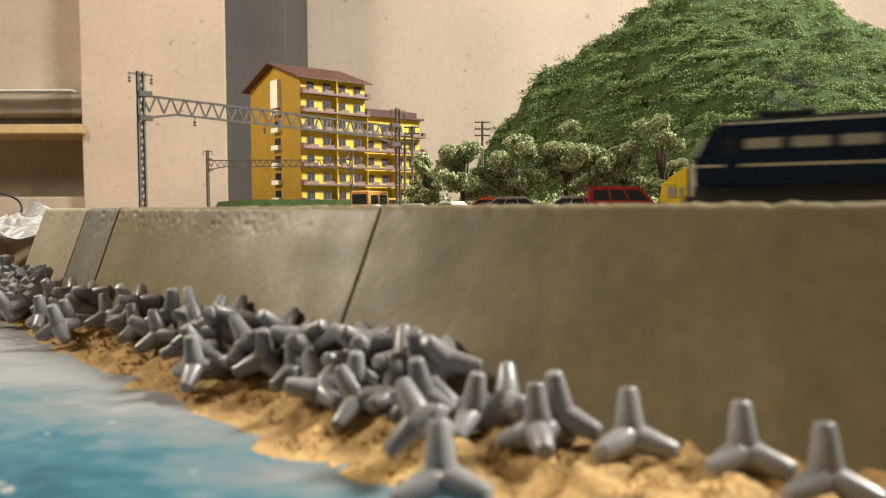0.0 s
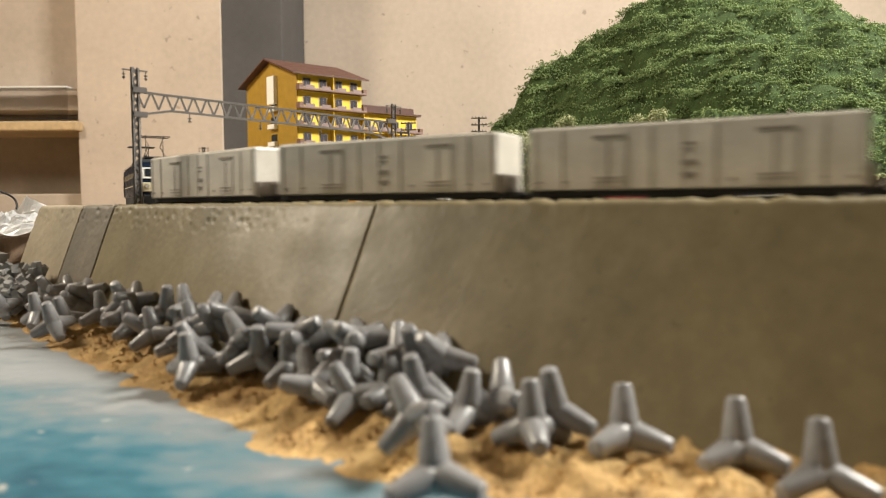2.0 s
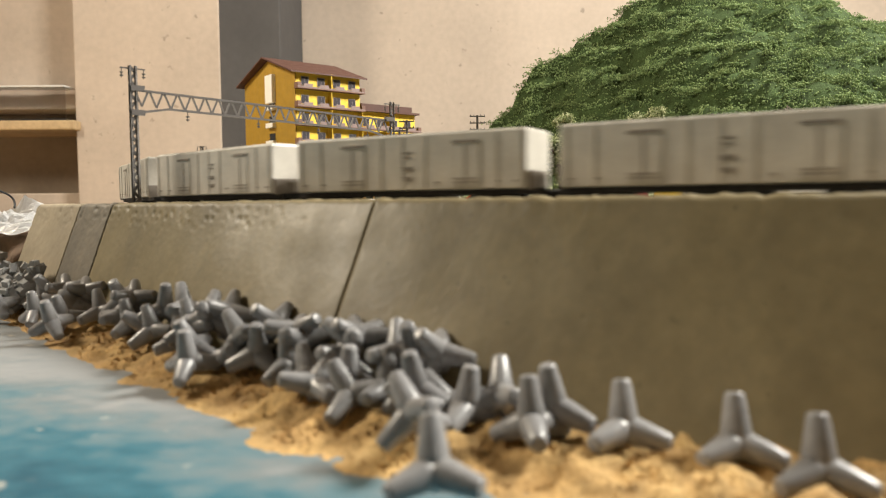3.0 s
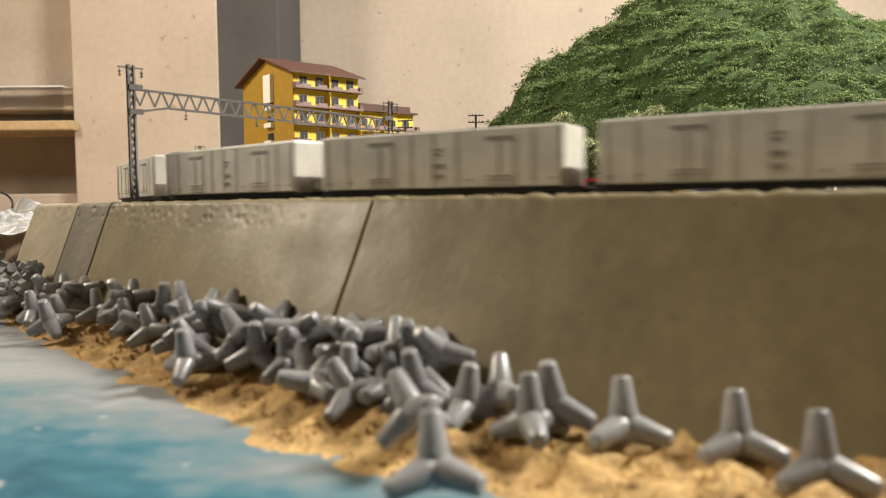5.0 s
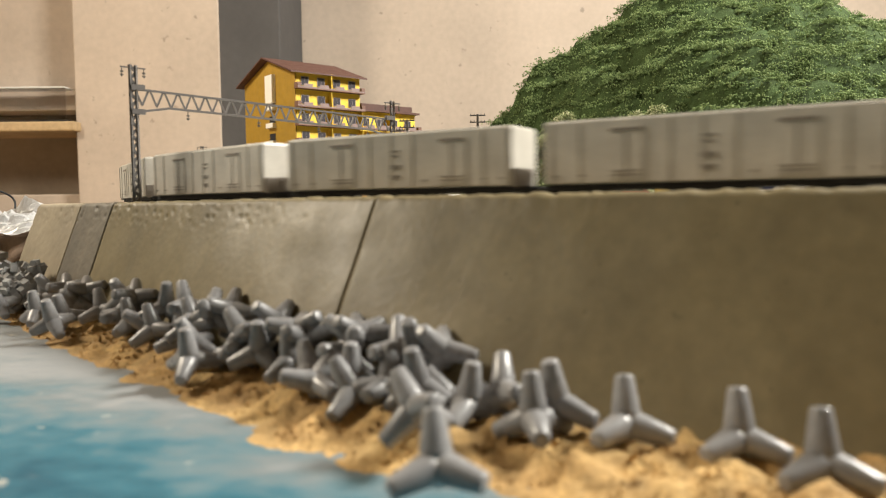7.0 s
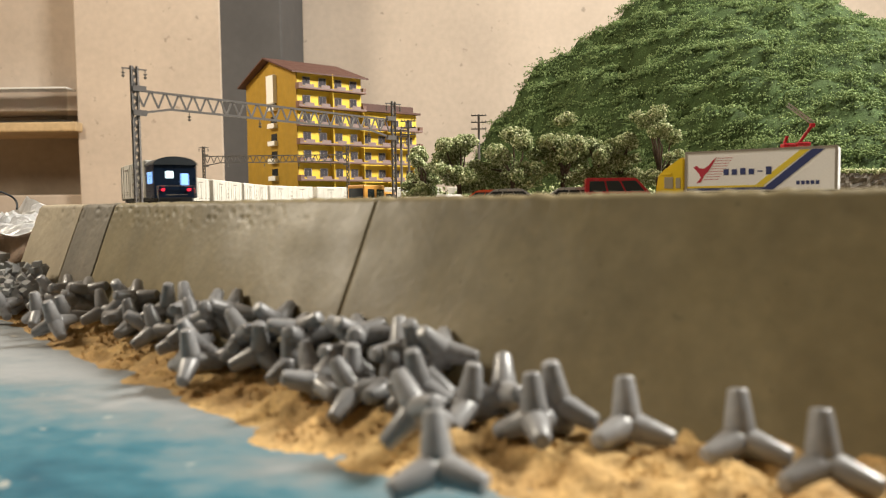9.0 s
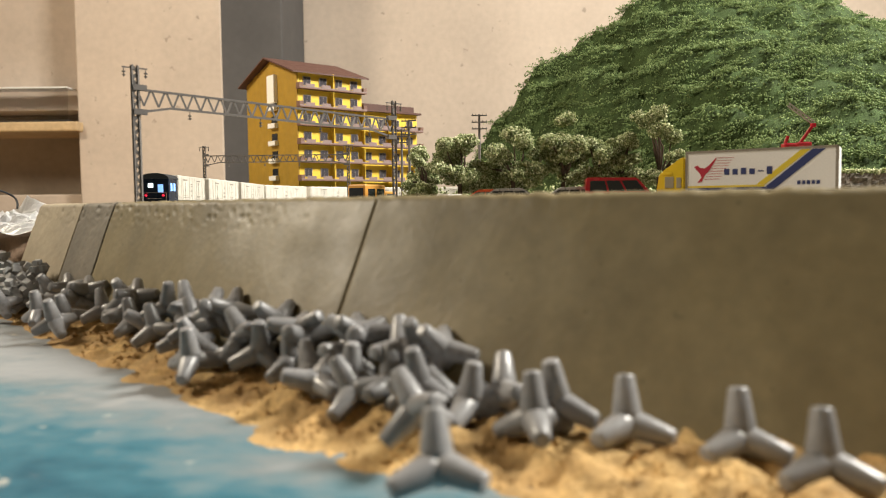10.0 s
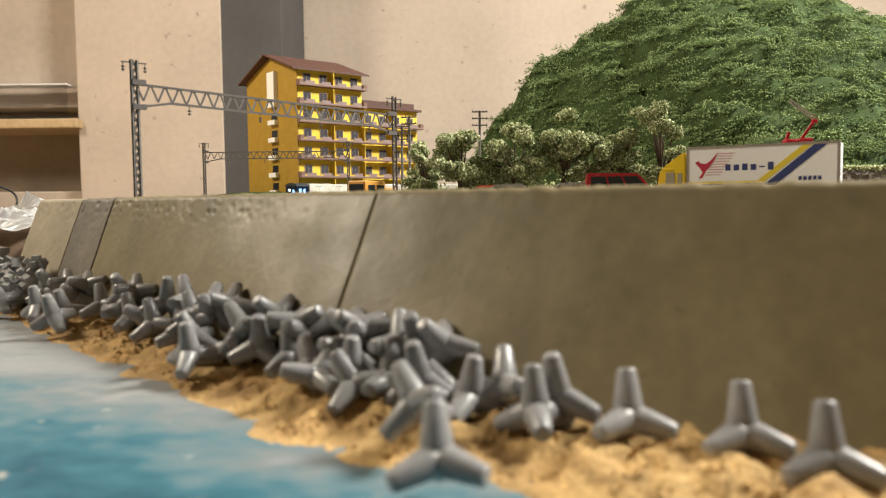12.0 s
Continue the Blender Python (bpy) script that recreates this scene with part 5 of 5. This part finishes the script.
utility_pole(0.0335, 0.66, 0.0835, 3, 0)
utility_pole(-0.0282, 0.66, 0.0795, 3, -12)
utility_pole(-0.0370, 0.70, 0.0755, 3, 0)


def crane():
    ob = thing("toy_crane", "small red crane with folded silver lattice boom", "crane")
    ob.location = (0.2015, 0.425, GROUND + 0.0045)
    bm = bmesh.new()
    box(bm, -0.010, 0.010, -0.007, 0.007, -0.0045, 0.024, 0.001)
    part("base", bm, RED, ob)
    bm = bmesh.new()
    box(bm, -0.0085, -0.0015, -0.003, 0.003, 0.0241, 0.0325, 0.0010)
    bar(bm, (-0.0075, 0, 0.031), (-0.0055, 0, 0.0365), 0.0014, 0.0014)
    box(bm, -0.0010, 0.0070, -0.003, 0.003, 0.0305, 0.0330, 0.0008)
    cabin = part("cabin", bm, RED, ob)
    bm = bmesh.new()
    bar(bm, (0.001, 0, 0.032), (0.0085, 0, 0.0425), 0.0013, 0.0014)
    box(bm, 0.0072, 0.0100, -0.0012, 0.0012, 0.0412, 0.0436, 0.0005)
    part("lower_boom", bm, RED, cabin)
    bm = bmesh.new()
    a, b = Vector((0.0085, 0, 0.0430)), Vector((-0.0060, 0, 0.0535))
    off = Vector((0.0010, 0, 0.0014))
    bar(bm, a, b, 0.0006, 0.0006)
    bar(bm, a + off, b + off, 0.0006, 0.0006)
    for k in range(7):
        bar(bm, a.lerp(b, k / 7), a.lerp(b, (k + 1) / 7) + off, 0.0003, 0.0003)
    part("lattice_boom", bm, FRAME_GREY, cabin, "pale grey lattice boom")


crane()
STONE = material("grey_brown_stone", (0.16, 0.14, 0.115), 0.9, fine=0.4, fine_scale=500, broad=0.3, broad_scale=90, bump=1.0, bump_scale=500)


def retaining_wall():
    ob = thing("retaining_wall", "low rough stone retaining wall topped with grass", "wall", kind="structure")
    bm = bmesh.new()
    nx, nz = 140, 14
    grid = {}
    for i in range(nx + 1):
        for j in range(nz + 1):
            x, z = 0.21 + 0.42 * i / nx, GROUND - 0.001 + 0.0235 * j / nz
            y = 0.492 + 0.10 * (x - 0.21) + 0.0022 * noise.noise(Vector((x * 240, z * 320, 0))) + 0.003 * j / nz
            grid[i, j] = bm.verts.new((x, y, z))
        grid[i, nz + 1] = bm.verts.new((x, 0.56, GROUND + 0.0225))
        grid[i, nz + 2] = bm.verts.new((x, 0.56, GROUND - 0.001))
    for i in range(nx):
        for j in range(nz + 2):
            bm.faces.new((grid[i, j], grid[i + 1, j], grid[i + 1, j + 1], grid[i, j + 1]))
    part("stone_face", bm, STONE, ob)
    rng = np.random.default_rng(9)
    n = 5200
    xs = rng.uniform(0.21, 0.63, n)
    ys = 0.4945 + 0.10 * (xs - 0.21) + np.abs(rng.normal(0, 0.010, n))
    zs = GROUND + 0.0228 + rng.uniform(-0.0006, 0.0022, n)
    leaf_cloud("grass_lip", np.stack([xs, ys, zs], 1).tolist(), rng.uniform(0.0006, 0.0013, n), TREE_LEAF, ob, 8)


retaining_wall()


# ---------------------------------------------------------------- clutter past the end of the wall
CARTON = material("brown_carton", (0.22, 0.15, 0.10), 0.7, fine=0.15, fine_scale=200, broad=0.3, broad_scale=30, bump=0.3)
SHEET = material("white_plastic_sheet", (0.72, 0.72, 0.72), 0.3, fine=0.05, fine_scale=200, broad=0.1, broad_scale=40, bump=0.4, bump_scale=120)


def carton():
    bm = bmesh.new()
    box(bm, -0.048, 0.052, -0.03, 0.03, 0, 0.0705, 0.003, m=Matrix.Translation((-0.310, 0.500, -0.0415)) @ Matrix.Rotation(math.radians(-18), 4, "Z"))
    tagged(link_mesh("carton", bm, CARTON), "worn brown carton standing past the wall's end", "carton")


def crumpled_sheet():
    bm = bmesh.new()
    n = 44
    grid = {}
    for i in range(n + 1):
        for j in range(n + 1):
            u, v = i / n, j / n
            p = Vector((u * 9, v * 9, 0))
            ridge = abs(noise.noise(p * 0.5)) + 0.5 * abs(noise.noise(p)) + 0.25 * abs(noise.noise(p * 2.1))
            droop = 0.004 * smooth(0.22, 0.0, v)
            grid[i, j] = bm.verts.new((-0.375 + 0.128 * u + 0.004 * noise.noise(p + Vector((3, 3, 3))), 0.455 + 0.08 * v, 0.0305 + 0.024 * ridge * (0.4 + 0.6 * v) - droop))
    for i in range(n):
        for j in range(n):
            bm.faces.new((grid[i, j], grid[i + 1, j], grid[i + 1, j + 1], grid[i, j + 1]))
    bmesh.ops.solidify(bm, geom=list(bm.faces), thickness=0.0006)
    tagged(link_mesh("plastic_sheet", bm, SHEET), "crumpled white plastic sheet lying on a carton", "plastic sheet")


def cable():
    c = bpy.data.curves.new("cable", "CURVE")
    c.dimensions, c.bevel_depth, c.bevel_resolution = "3D", 0.0007, 3
    sp = c.splines.new("NURBS")
    sp.points.add(8)
    for k, p in enumerate(sp.points):
        a = k / 8 * math.pi
        p.co = (-0.318 + 0.034 * -math.cos(a), 0.50 + 0.008 * math.sin(a * 3), 0.044 + 0.016 * math.sin(a), 1)
    sp.use_endpoint_u = True
    c.materials.append(BLACK)
    tmp = new("cable", c)
    bpy.context.view_layer.update()
    me = bpy.data.meshes.new_from_object(tmp.evaluated_get(bpy.context.evaluated_depsgraph_get()))
    bpy.data.objects.remove(tmp)
    tagged(new("cable", me), "thin black cable looped over the plastic sheet", "cable")


def clear_case():
    """A clear plastic case on the shelf; a white rim stands for the lid's highlight."""
    glass = bpy.data.materials.new("clear_plastic")
    glass.use_nodes = True
    g = glass.node_tree.nodes["Principled BSDF"]
    g.inputs["Transmission Weight"].default_value, g.inputs["Roughness"].default_value, g.inputs["IOR"].default_value = 1.0, 0.05, 1.2
    ob = thing("plastic_case", "clear plastic case standing on the shelf", "case")
    bm = bmesh.new()
    box(bm, -1.55, -0.935, 1.885, 1.888, 0.266, 0.345)
    part("front_pane", bm, glass, ob).visible_shadow = False
    # The highlight along the lid is a white-painted bar.
    bm = bmesh.new()
    box(bm, -1.55, -0.935, 1.884, 1.940, 0.346, 0.350, 0.001)
    part("lid", bm, WHITE_PAINT, ob, "white rim painted as the lid's highlight")
    bm = bmesh.new()
    box(bm, -1.6, -0.925, 1.874, 1.940, 0.2622, 0.2655, 0.001)
    part("base", bm, BLACK, ob, "black strip along the shelf under the pane")


carton()
crumpled_sheet()
cable()
clear_case()


# ---------------------------------------------------------------- what moves
def motions():
    walk(LOCO, train_rows(0.062, 0.040))
    for k, car in enumerate(CARS + [VAN]):
        walk(car, train_rows(0.1341 + BODY_L / 2 + PITCH * k, 0.033))


motions()
